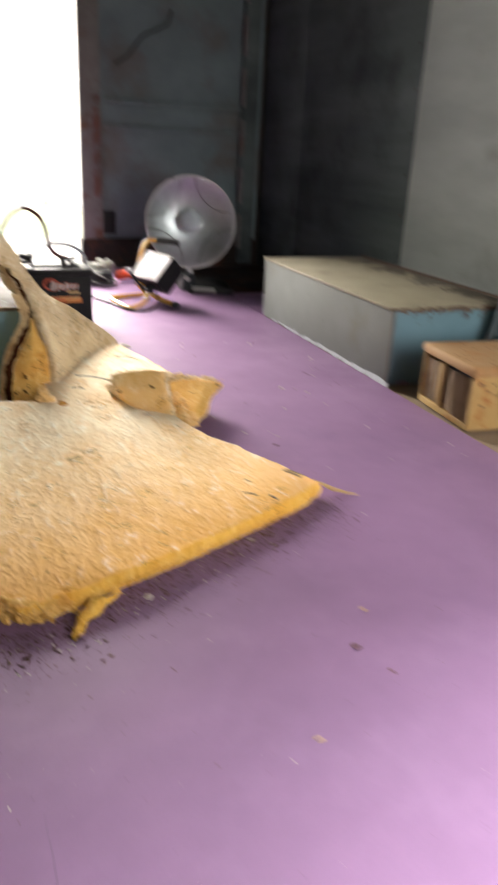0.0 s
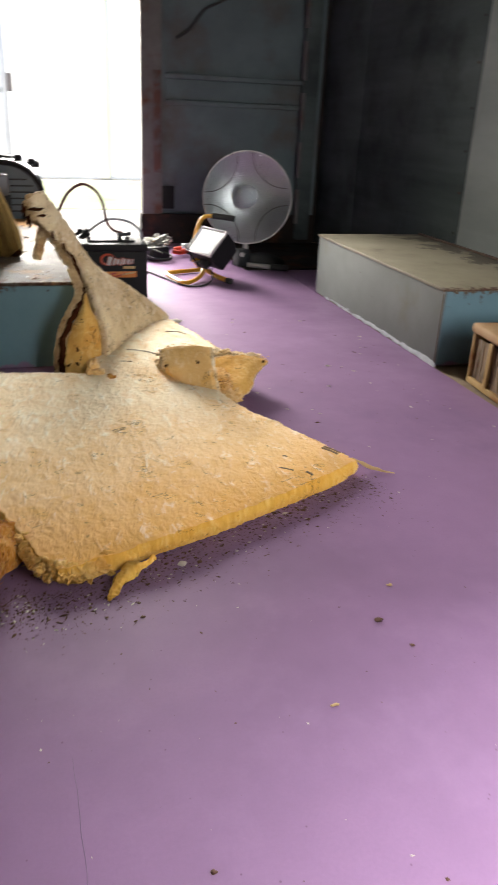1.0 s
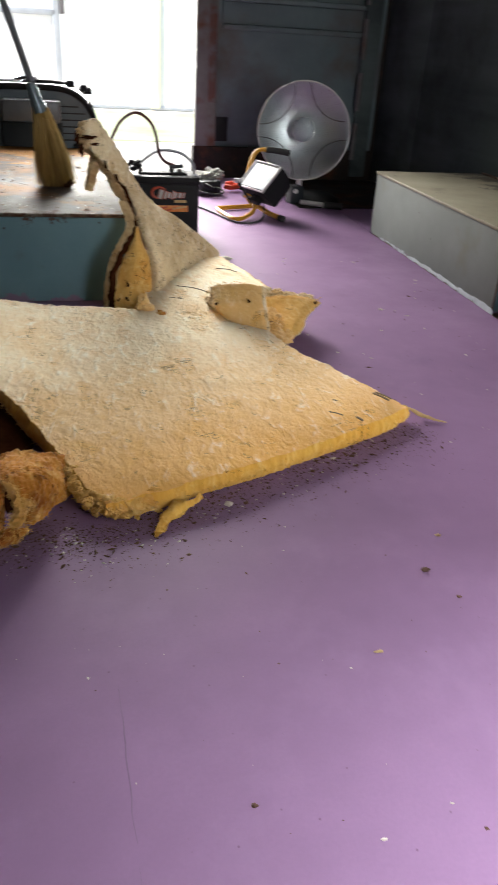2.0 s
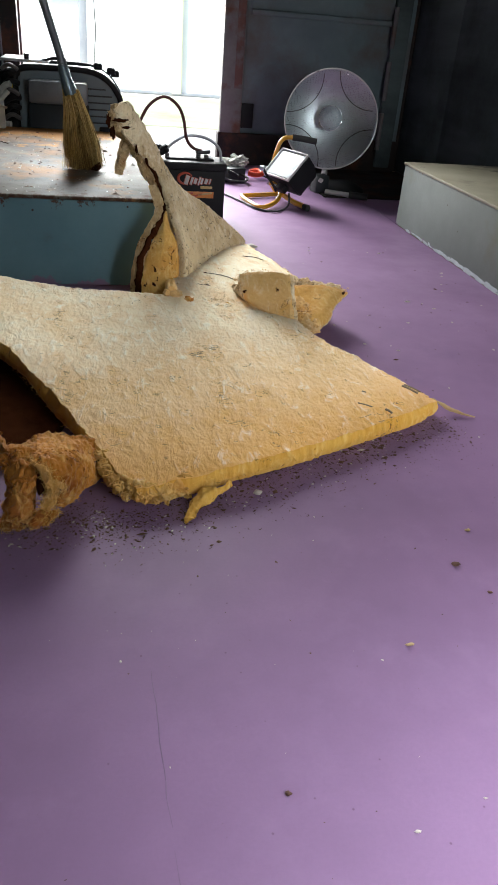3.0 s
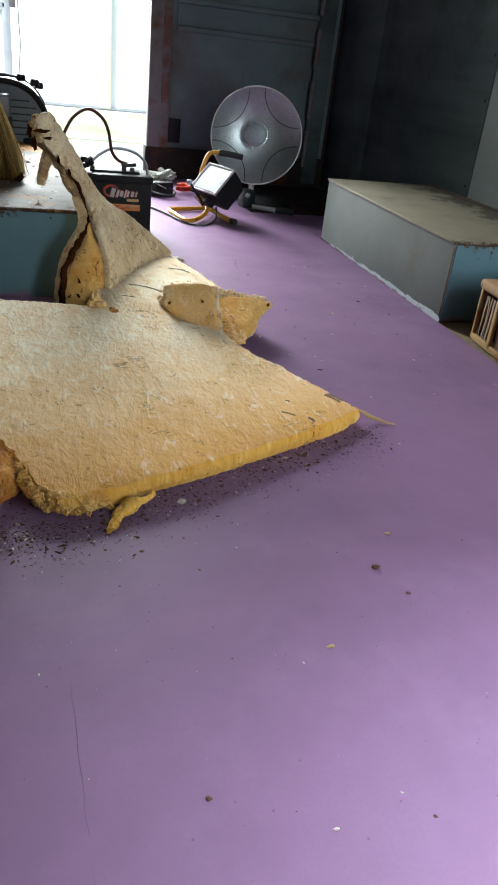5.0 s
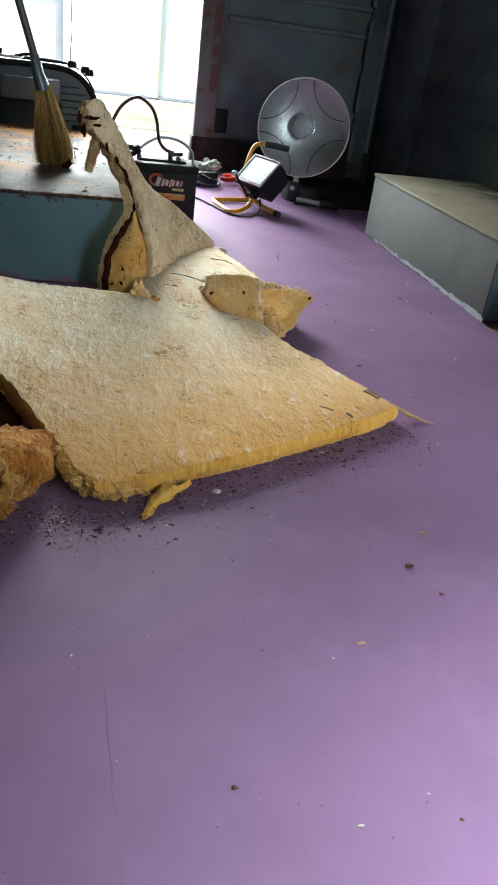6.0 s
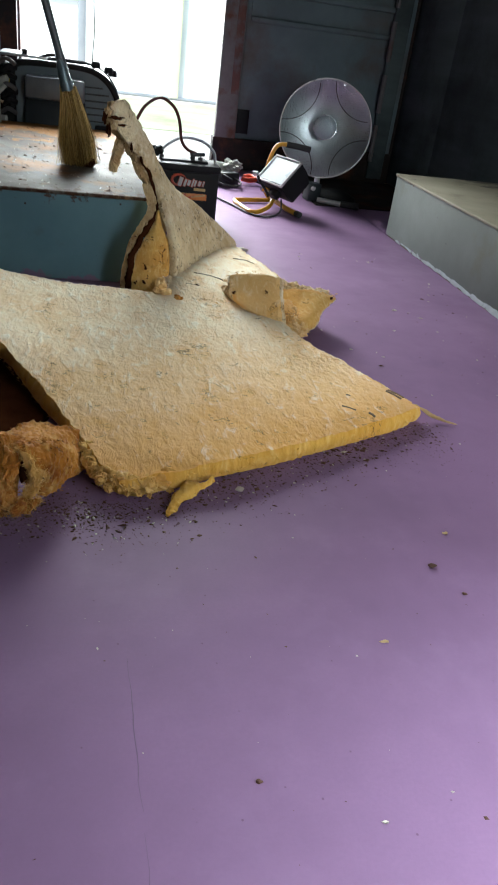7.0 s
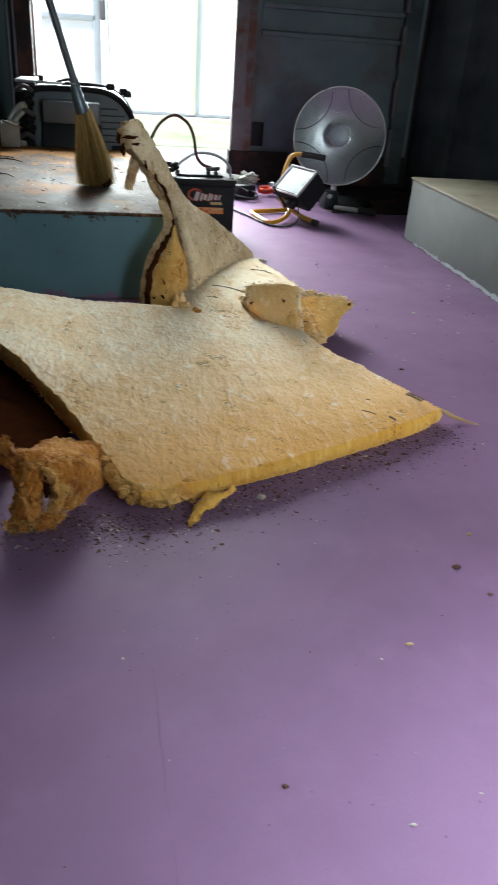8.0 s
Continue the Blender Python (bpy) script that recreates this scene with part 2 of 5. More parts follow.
ROLLWOOL = wool_skin("scorched_orange_wool", (0.58, 0.25, 0.040), (0.22, 0.060, 0.010), (0.70, 0.43, 0.13), (0.05, 0.02, 0.008), None, 0.8, 0.60)
CORE = wool_skin("yellow_glass_wool", (0.80, 0.48, 0.10), (0.72, 0.37, 0.06), (0.85, 0.60, 0.21), (0.22, 0.11, 0.03), None, 0.5)
FLAPWOOL = wool_skin("torn_pale_wool", (0.82, 0.58, 0.28), (0.70, 0.41, 0.13), (0.90, 0.75, 0.48), (0.20, 0.09, 0.03), None, 0.5)
CUTWOOL = wool_skin("pale_yellow_cut_wool", (0.77, 0.49, 0.15), (0.60, 0.30, 0.065), (0.85, 0.64, 0.29), (0.07, 0.028, 0.01), None, 0.45)
# Dark brown kraft, made darker to carry shade under and inside the wool.
KRAFTSHADE = surface("dark_kraft_and_shade", (0.030, 0.010, 0.004), (0.055, 0.019, 0.008), 18, 0.95, 0, 0.5, 90, spec=0.0, rough_var=0.03)
FACE = wool_skin("mottled_wool_face", (0.86, 0.72, 0.48), (0.54, 0.37, 0.18), (0.94, 0.86, 0.68), (0.12, 0.065, 0.03), None, 1.0, 0.58)
TIPWOOL = wool_skin("scorched_tan_wool", (0.56, 0.42, 0.23), (0.34, 0.20, 0.085), (0.70, 0.57, 0.37), (0.07, 0.03, 0.012), None, 0.8, 0.57)
BLACKPLASTIC = surface("black_plastic", (0.010, 0.010, 0.011), (0.016, 0.016, 0.017), 10, 0.6, 0, 0.08, 120, spec=0.14)
GREYPLASTIC = surface("blue_grey_plastic", (0.105, 0.140, 0.160), (0.075, 0.100, 0.118), 6, 0.42, 0, 0.06, 110)
DARKPLASTIC = surface("dark_slate_plastic", (0.011, 0.015, 0.018), (0.007, 0.010, 0.013), 6, 0.5, 0, 0.08, 110)
RUBBER = surface("black_rubber", (0.012, 0.012, 0.012), (0.02, 0.02, 0.02), 20, 0.65, 0, 0.1, 120)
YELLOW = surface("yellow_powder_coat", (0.62, 0.31, 0.015), (0.52, 0.25, 0.012), 14, 0.35, 0, 0.05, 90, stain=((0.2, 0.1, 0.03), 18, 0.66, 0.8))
SILVER = surface("silver_plastic", (0.62, 0.62, 0.6), (0.5, 0.5, 0.49), 8, 0.35, 0.6, 0.03, 90)
REFLECTOR = surface("brushed_reflector", (0.57, 0.63, 0.64), (0.48, 0.54, 0.55), 5, 0.36, 1.0, 0.03, 140, rough_var=0.06)
CHROME = surface("chrome_wire", (0.75, 0.75, 0.74), (0.6, 0.6, 0.6), 20, 0.25, 1.0, 0, 80)
DARKWIRE = surface("dark_guard_wire", (0.05, 0.045, 0.045), (0.08, 0.07, 0.07), 20, 0.5, 0.5, 0, 80)
FROST = surface("frosted_lamp_glass", (0.27, 0.31, 0.33), (0.23, 0.27, 0.29), 8, 0.35, 0, 0.02, 160)
STRAW, straw_n, straw_l = tree("broom_straw")
strand = straw_n.new("ShaderNodeNewGeometry")
straw_tone = straw_n.new("ShaderNodeValToRGB")
straw_tone.color_ramp.elements[0].color = (0.11, 0.066, 0.018, 1)
straw_tone.color_ramp.elements[1].color = (0.80, 0.62, 0.27, 1)
straw_mid = straw_tone.color_ramp.elements.new(0.55)
straw_mid.color = (0.46, 0.31, 0.09, 1)
straw_l.new(strand.outputs["Random Per Island"], straw_tone.inputs["Fac"])
straw_l.new(straw_tone.outputs["Color"], straw_n["Principled BSDF"].inputs["Base Color"])
straw_n["Principled BSDF"].inputs["Roughness"].default_value = 0.7
STRAWDARK = surface("dark_packed_straw", (0.09, 0.055, 0.016), (0.05, 0.03, 0.010), 40, 0.9, 0, 0.4, 160, (6, 6, 1))
HANDLE = surface("grey_painted_handle", (0.12, 0.13, 0.145), (0.09, 0.10, 0.11), 12, 0.45, 0.2, 0.05, 90)
HUBGREY = surface("pale_grey_hub", (0.34, 0.40, 0.42), (0.27, 0.32, 0.34), 12, 0.45, 0.3, 0.05, 90)
CAPGREY = surface("pale_blue_broom_cap", (0.20, 0.26, 0.30), (0.13, 0.18, 0.21), 30, 0.32, 0.4, 0.3, 60, stain=((0.42, 0.46, 0.48), 40, 0.58, 0.66))
REDPLASTIC = surface("orange_red_plastic", (0.75, 0.07, 0.02), (0.6, 0.05, 0.015), 10, 0.4, 0, 0, 90)
PALECLOTH = surface("pale_rag", (0.5, 0.5, 0.46), (0.36, 0.36, 0.33), 22, 0.9, 0, 0.5, 90)
LABELRED = surface("red_brown_label", (0.45, 0.07, 0.03), (0.32, 0.05, 0.025), 30, 0.5, 0, 0, 90)
LABELWHITE = surface("worn_white_print", (0.50, 0.49, 0.48), (0.34, 0.33, 0.32), 40, 0.5, 0, 0, 90)
LABELORANGE = surface("orange_label_band", (0.65, 0.24, 0.04), (0.5, 0.15, 0.03), 26, 0.5, 0, 0, 90)
CRUMB = surface("dark_crumbs", (0.13, 0.06, 0.035), (0.06, 0.03, 0.018), 30, 0.9, 0, 0, 90)
FLAKE = surface("pale_flakes", (0.6, 0.56, 0.5), (0.45, 0.4, 0.33), 30, 0.7, 0, 0, 90)
STRAWBIT = surface("straw_scraps", (0.56, 0.42, 0.20), (0.42, 0.28, 0.12), 30, 0.9, 0, 0, 90)
CHALK = surface("chalky_paint_residue", (0.52, 0.56, 0.60), (0.40, 0.43, 0.46), 20, 0.8, 0, 0.1, 90, spec=0.1)
GRAVEL = surface("pale_gravel", (0.55, 0.52, 0.47), (0.42, 0.4, 0.37), 0.6, 0.9, 0, 0.4, 30)
GRASS = surface("lawn_green", (0.23, 0.285, 0.135), (0.44, 0.45, 0.34), 0.9, 0.9, 0, 0.3, 40)
WHITEPAINT = surface("white_siding_paint", (0.78, 0.78, 0.76), (0.7, 0.7, 0.69), 1.5, 0.6, 0, 0.03, 40)
ALU = surface("weathered_aluminium", (0.42, 0.44, 0.46), (0.33, 0.35, 0.37), 5, 0.45, 0.7, 0.05, 60)
CEILMETAL = surface("pale_ceiling_metal", (0.14, 0.14, 0.135), (0.11, 0.11, 0.11), 2, 0.6, 0.1, 0.05, 60)

# ---- mesh helpers ----


def part(name, bm, material, parent=None, label="", smooth=True):
    """Links a bmesh as one mesh object, under a thing or a part."""
    me = bpy.data.meshes.new(name)
    bmesh.ops.recalc_face_normals(bm, faces=bm.faces)
    for f in bm.faces:
        f.smooth = smooth
    bm.to_mesh(me)
    bm.free()
    for m in material if isinstance(material, (list, tuple)) else [material]:
        me.materials.append(m)
    if smooth:
        me.set_sharp_from_angle(angle=radians(38))
    ob = new(name, me)
    if parent:
        ob.parent = parent
    if label:
        tagged(ob, label)
    return ob


def thing(name, label, category, m=None, group="", kind=""):
    ob = new(name)
    ob.empty_display_size = 0.05
    if m is not None:
        ob.matrix_world = m
    return tagged(ob, label, category, group, kind)


def bx(bm, size, loc, bevel=0.0, rot=(0, 0, 0), seg=2):
    """A box with rounded edges, added to bm."""
    m = Matrix.LocRotScale(loc, Euler([radians(a) for a in rot]), size)
    vs = bmesh.ops.create_cube(bm, size=1.0, matrix=m)["verts"]
    if bevel:
        edges = list({e for v in vs for e in v.link_edges})
        bmesh.ops.bevel(bm, geom=edges, offset=bevel, segments=seg, profile=0.5, affect="EDGES")
    return bm


def box(size, loc, bevel=0.0, rot=(0, 0, 0)):
    return bx(bmesh.new(), size, loc, bevel, rot)


def spline(pts, steps=8):
    """A smooth curve through a few points."""
    p = [Vector(q) for q in pts]
    p = [2 * p[0] - p[1]] + p + [2 * p[-1] - p[-2]]
    out = []
    for i in range(1, len(p) - 2):
        for k in range(steps):
            t = k / steps
            a, b, c, d = p[i - 1: i + 3]
            out.append(0.5 * (2 * b + (c - a) * t + (2 * a - 5 * b + 4 * c - d) * t * t + (3 * b - a - 3 * c + d) * t ** 3))
    return out + [p[-2]]


def tube(bm, pts, radius, seg=8, closed=False):
    """A round bar along points; radius is a number or a function of 0..1."""
    pts = [Vector(p) for p in pts]
    rings, up = [], None
    for i, p in enumerate(pts):
        a = pts[i - 1] if (i or closed) else p
        b = pts[(i + 1) % len(pts)] if (i + 1 < len(pts) or closed) else p
        d = (b - a).normalized()
        if up is None:
            up = d.orthogonal().normalized()
        up = (up - d * up.dot(d)).normalized()
        side = d.cross(up)
        r = radius(i / max(1, len(pts) - 1)) if callable(radius) else radius
        rings.append([bm.verts.new(p + r * (math.cos(2 * math.pi * k / seg) * up + math.sin(2 * math.pi * k / seg) * side)) for k in range(seg)])
    n = len(rings)
    for i in range(n if closed else n - 1):
        a, b = rings[i], rings[(i + 1) % n]
        for k in range(seg):
            bm.faces.new((a[k], a[(k + 1) % seg], b[(k + 1) % seg], b[k]))
    if not closed:
        bm.faces.new(rings[0][::-1])
        bm.faces.new(rings[-1])
    return bm


def lathe(bm, profile, seg=32, m=Matrix.Identity(4)):
    """A body turned round z from (radius, height) pairs, with its ends closed where the radius is not zero."""
    rings = []
    for r, z in profile:
        if r < 1e-5:
            rings.append([bm.verts.new(m @ Vector((0, 0, z)))])
        else:
            rings.append([bm.verts.new(m @ Vector((r * math.cos(2 * math.pi * k / seg), r * math.sin(2 * math.pi * k / seg), z))) for k in range(seg)])
    for a, b in zip(rings, rings[1:]):
        for k in range(seg):
            q = [a[k % len(a)], a[(k + 1) % len(a)], b[(k + 1) % len(b)], b[k % len(b)]]
            q = [v for i, v in enumerate(q) if v not in q[:i]]
            if len(q) > 2:
                bm.faces.new(q)
    return bm


def blend4(a, b, c, d, t):
    return 0.5 * (2 * b + (c - a) * t + (2 * a - 5 * b + 4 * c - d) * t * t + (3 * b - a - 3 * c + d) * t ** 3)


def along(pts, s):
    """The point at s in 0..1 on a smooth curve through pts."""
    k = min(int(s * (len(pts) - 1)), len(pts) - 2)
    t = s * (len(pts) - 1) - k
    b, c = pts[k], pts[k + 1]
    a = pts[k - 1] if k else 2 * b - c
    d = pts[k + 2] if k + 2 < len(pts) else 2 * c - b
    return blend4(a, b, c, d, t)


def wool_sheet(grid, thick, nu, nv, rough=0.004, ragged=0.012, seed=0, sides=6, bulge=0.3, corner=0.024):
    """A thick ragged mat of glass wool whose upper face passes through a small grid of points. Material 0: upper face, 1: the rest."""
    bm = bmesh.new()
    rows = [[Vector(p) for p in r] for r in grid]

    def at(u, v):
        return along([along(r, u) for r in rows], v)

    def shake(p, sc):
        q = p * sc + Vector((seed * 3.1, seed * 1.7, 0))
        return noise.noise_vector(q)

    centre = at(0.5, 0.5)
    top, low = [], []
    for j in range(nv + 1):
        tr, lr = [], []
        for i in range(nu + 1):
            u, v = i / nu, j / nv
            p = at(u, v)
            du, dv = at(min(1, u + 0.01), v) - at(max(0, u - 0.01), v), at(u, min(1, v + 0.01)) - at(u, max(0, v - 0.01))
            nrm = du.cross(dv).normalized()
            border = min(u, v, 1 - u, 1 - v)
            wild = max(0.0, 1 - border * 14)
            r = shake(p, 7)[2] * rough * 1.8 + shake(p, 21)[2] * rough * 0.5 + shake(p, 52)[0] * rough * 0.4 + shake(p, 130)[1] * rough * 0.45
            side = shake(p, 12) * ragged * wild + shake(p, 55) * ragged * 0.6 * wild
            side -= nrm * side.dot(nrm) * 0.6
            side += shake(p, 150) * ragged * 0.35 * wild
            cu, cv = max(0.0, 1 - min(u, 1 - u) / 0.07), max(0.0, 1 - min(v, 1 - v) / 0.07)
            side += (centre - p) * corner * cu * cv
            q = p + side + nrm * (r - 0.10 * thick * wild)
            th = thick * (1 + 0.2 * shake(p, 7)[1])
            tr.append(q)
            drift = shake(p + Vector((7.7, 3.3, 5.1)), 8) * ragged * 1.3 * wild + shake(p + Vector((1.7, 9.3, 2.1)), 70) * ragged * 0.7 * wild
            drift -= nrm * drift.dot(nrm)
            lr.append(p + (centre - p) * corner * cu * cv + drift + nrm * (r - th))
        top.append(tr)
        low.append(lr)
    vt = [[bm.verts.new(p) for p in r] for r in top]
    vb = [[bm.verts.new(p) for p in r] for r in low]
    for a, flip in ((vt, False), (vb, True)):
        for j in range(nv):
            for i in range(nu):
                q = (a[j][i], a[j][i + 1], a[j + 1][i + 1], a[j + 1][i])
                f = bm.faces.new(q[::-1] if flip else q)
                f.material_index = 1 if flip else 0
    ring = [(0, i) for i in range(nu)] + [(j, nu) for j in range(nv)] + [(nv, i) for i in range(nu, 0, -1)] + [(j, 0) for j in range(nv, 0, -1)]
    mid = Vector(at(0.5, 0.5))
    prev = [vt[j][i] for j, i in ring]
    for s in range(1, sides + 1):
        f = s / sides
        cur = []
        for j, i in ring:
            if s == sides:
                cur.append(vb[j][i])
                continue
            p = top[j][i].lerp(low[j][i], f)
            out = top[j][i] - mid
            out.z *= 0.2
            p = p + out.normalized() * thick * bulge * math.sin(math.pi * f) + shake(p, 30) * ragged * 0.32 + shake(p, 75) * ragged * 0.24 + shake(p, 170) * ragged * 0.16
            cur.append(bm.verts.new(p))
        for k in range(len(ring)):
            q = (prev[k], prev[(k + 1) % len(ring)], cur[(k + 1) % len(ring)], cur[k])
            face = bm.faces.new(q)
            face.material_index = 1
        prev = cur
    return bm


def lump(bm, loc, size, seed, sub=3, rough=0.35):
    """An uneven torn clump."""
    vs = bmesh.ops.create_icosphere(bm, subdivisions=sub, radius=1.0)["verts"]
    for v in vs:
        d = v.co.normalized()
        k = 1 + rough * noise.noise(d * 1.6 + Vector((seed, 0, 0))) + rough * 0.5 * noise.noise(d * 4.5 + Vector((0, seed, 0))) + rough * 0.2 * noise.noise(d * 12)
        v.co = Vector(loc) + Vector((d.x * size[0], d.y * size[1], d.z * size[2])) * k
    return bm


# ---- structure ----
XL, XR, YR, YF, ZC = -0.42, 1.96, 4.90, -1.65, 2.25

ground_bm = bmesh.new()
bmesh.ops.create_grid(ground_bm, x_segments=2, y_segments=2, size=400, matrix=Matrix.Translation((0, 0, -0.95)))
tagged(part("ground", ground_bm, GRAVEL), "pale sunlit gravel yard around the truck", "ground", kind="structure")

floor = tagged(part("floor", box((XR - XL + 0.12, YR - YF + 0.14, 0.08), ((XL + XR) / 2, (YR + YF) / 2 + 0.05, -0.048)), BARE), "bare brown plywood floor of the truck body", "floor", kind="structure")
sill = tagged(part("rubber_mat", box((0.72, 0.86, 0.006), (1.595, 4.42, 0.003), 0.002), DARKFLOOR), "thin dark sheet on the floor beside the rear door", "mat")


def wall_with_opening(name, label, size, loc, hole_size, hole_loc, material):
    """A wall slab along x with one opening through it, built from four blocks of the slab."""
    bm = bmesh.new()
    x0, x1, z0, z1 = loc[0] - size[0] / 2, loc[0] + size[0] / 2, loc[2] - size[2] / 2, loc[2] + size[2] / 2
    a0, a1, b0, b1 = hole_loc[0] - hole_size[0] / 2, hole_loc[0] + hole_size[0] / 2, hole_loc[1] - hole_size[1] / 2, hole_loc[1] + hole_size[1] / 2
    for p0, p1, q0, q1 in ((x0, a0, z0, z1), (a1, x1, z0, z1), (a0, a1, z0, b0), (a0, a1, b1, z1)):
        if p1 - p0 > 1e-4 and q1 - q0 > 1e-4:
            bx(bm, (p1 - p0, size[1], q1 - q0), ((p0 + p1) / 2, loc[1], (q0 + q1) / 2))
    return tagged(part(name, bm, material, smooth=False), label, "wall", kind="structure")


wall_right = tagged(part("wall_right", box((0.05, YR - YF + 0.3, ZC), (XR + 0.031, (YR + YF) / 2, ZC / 2)), STEELGREY), "grey sheet-metal side wall of the truck body", "wall", kind="structure")
wall_left = tagged(part("wall_left", box((0.05, YR - YF + 0.3, ZC), (XL - 0.03, (YR + YF) / 2, ZC / 2)), STEELGREY), "dark grey metal side wall of the truck body", "wall", kind="structure")
# Unseen roof; its opening is added to let the overhead fill in.
roof_bm = bmesh.new()
for x0, x1, y0, y1 in ((XL - 0.05, 0.55, YF - 0.1, YR + 0.1), (1.85, XR + 0.05, YF - 0.1, YR + 0.1), (0.55, 1.85, YF - 0.1, -0.5), (0.55, 1.85, 0.0, YR + 0.1)):
    bx(roof_bm, (x1 - x0, y1 - y0, 0.05), ((x0 + x1) / 2, (y0 + y1) / 2, ZC + 0.026))
ceiling = tagged(part("ceiling", roof_bm, CEILMETAL), "dull metal roof of the truck body with an added opening for the overhead fill", "ceiling", kind="structure")
wall_front = tagged(part("wall_front", box((XR - XL, 0.05, ZC), (0.77, YF + 0.02, ZC / 2)), STEELGREY), "grey metal bulkhead behind the cab", "wall", kind="structure")
# Added unseen wall: its opening keeps the front fill to the right side.
fill_screen = wall_with_opening("wall_partition", "unseen added grey wall whose opening narrows the front fill", (XR - XL, 0.05, ZC), (0.77, -0.5, ZC / 2), (0.58, 2.05), (1.61, 1.03), STEELGREY)
wall_rear = wall_with_opening("wall_rear", "dark steel rear frame around the doors", (XR - XL + 0.08, 0.10, ZC), (0.77, YR + 0.055, ZC / 2), (2.26, 2.08), (0.81, 1.04), DARKFLOOR)
# Added unseen baffle: darkens the left of the floor.
tagged(part("wall_hatch_side", box((0.03, 0.50, 0.94), (0.79, -0.228, ZC - 0.472)), STEELGREY), "unseen grey baffle that keeps the overhead fill off the left floor", "wall", kind="structure")
# Added unseen baffle: stops the overhead fill reaching far along the floor.
cross_baffle = tagged(part("wall_header", box((XR - XL, 0.04, 0.68), (0.77, 0.045, ZC - 0.342)), STEELGREY), "unseen grey baffle that cuts the overhead fill off towards the rear", "wall", kind="structure")

# ---- rear door ----
door = thing("door_1", "closed blue-grey metal rear door with rust streaks", "door", kind="structure")
part("panel", box((1.02, 0.035, 2.05), (1.43, 4.925, 1.05), 0.004), DOORMETAL, door)
part("edge_strip", box((0.125, 0.06, 2.05), (0.872, 4.915, 1.05), 0.006), EDGESTEEL, door, "grey steel edge strip with rust")
part("rust_plate", box((0.045, 0.006, 0.56), (0.905, 4.884, 0.70), 0.002), RUSTYRED, door, "rusty red steel plate")
for zz, hh in ((0.955, 0.028), (0.815, 0.028)):
    part("rail", box((0.86, 0.03, hh), (1.39, 4.895, zz), 0.006), DOORMETAL, door)
part("rail", box((0.86, 0.012, 0.11), (1.39, 4.904, 0.885), 0.004), DOORMETAL, door)
part("kick_plate", box((1.14, 0.09, 0.20), (1.37, 4.925, 0.078), 0.004), DARKFLOOR, door, "dark rusty lower rail")
# No real hole: a black plate stands for its shade.
part("slot", box((0.075, 0.012, 0.135), (0.972, 4.906, 0.275), 0.002), BLACKPLASTIC, door, "black plate for the shade in the rectangular latch hole")
post = part("hinge_post", box((0.10, 0.05, 2.05), (1.85, 4.885, 1.05), 0.008), DARKSHEET, door, "dark steel hinge post")
for k in range(7):
    part("hinge", tube(bmesh.new(), [(1.80, 4.852, 0.13 + 0.28 * k), (1.80, 4.852, 0.34 + 0.28 * k)], 0.014, 10), STEELGREY, post)
part("cable", tube(bmesh.new(), spline([(1.02, 4.898, 1.15), (1.10, 4.89, 1.20), (1.18, 4.89, 1.30), (1.27, 4.89, 1.345), (1.33, 4.89, 1.38), (1.36, 4.895, 1.45)]), 0.007, 6), RUBBER, door, "dark drooping cable")

opened = thing("door_2", "open rusty rear door swung outwards beside the doorway", "door", kind="structure")
part("panel", box((0.035, 1.1, 2.05), (-0.37, 5.52, 1.05), 0.004), STEELGREY, opened)
part("edge_strip", box((0.05, 0.05, 2.05), (-0.335, 5.02, 1.05), 0.006), RUSTYRED, opened, "rusty brown door edge")

# ---- wheel wells ----
def wheel_well(label, x0, x1, y0, y1, h, top_m, side_m, end_m, side_x):
    """A folded sheet-metal box over a wheel: top, long side, two ends, rusty folds."""
    w = thing("wheel_well", label, "wheel well")
    cx, cy = (x0 + x1) / 2, (y0 + y1) / 2
    part("top", box((x1 - x0 + 0.012, y1 - y0 + 0.012, 0.012), (cx, cy, h - 0.006), 0.004), top_m, w)
    part("side", box((0.008, y1 - y0, h - 0.012), (side_x, cy, (h - 0.012) / 2), 0.002), side_m, w)
    for yy in (y0 + 0.004, y1 - 0.004):
        part("end", box((x1 - x0 - 0.02, 0.008, h - 0.012), (cx, yy, (h - 0.012) / 2), 0.002), end_m, w)
    return w


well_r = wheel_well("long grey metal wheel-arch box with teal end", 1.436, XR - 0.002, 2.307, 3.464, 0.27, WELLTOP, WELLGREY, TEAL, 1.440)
part("fold", box((0.50, 0.005, 0.004), (1.69, 2.3005, 0.262), 0.002), RUSTEDGE, well_r, "rusty front fold")
part("fold", box((0.0035, 0.004, 0.24), (1.4372, 2.3052, 0.13), 0.001), RUSTEDGE, well_r, "rusty corner fold")
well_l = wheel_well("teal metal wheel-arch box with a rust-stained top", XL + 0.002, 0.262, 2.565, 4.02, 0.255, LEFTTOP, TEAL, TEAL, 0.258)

skirt = bmesh.new()
wedge = [[skirt.verts.new((x, y, z)) for y, z in ((2.563, 0.002), (2.484, 0.002), (2.556, 0.243), (2.563, 0.243))] for x in (XL + 0.004, 0.258)]
for k in range(4):
    skirt.faces.new((wedge[0][k], wedge[0][(k + 1) % 4], wedge[1][(k + 1) % 4], wedge[1][k]))
skirt.faces.new(wedge[0])
skirt.faces.new(wedge[1][::-1])
bmesh.ops.bevel(skirt, geom=list(skirt.edges), offset=0.002, segments=2, affect="EDGES")
part("skirt", skirt, TEAL, well_l, "sloping teal front sheet")

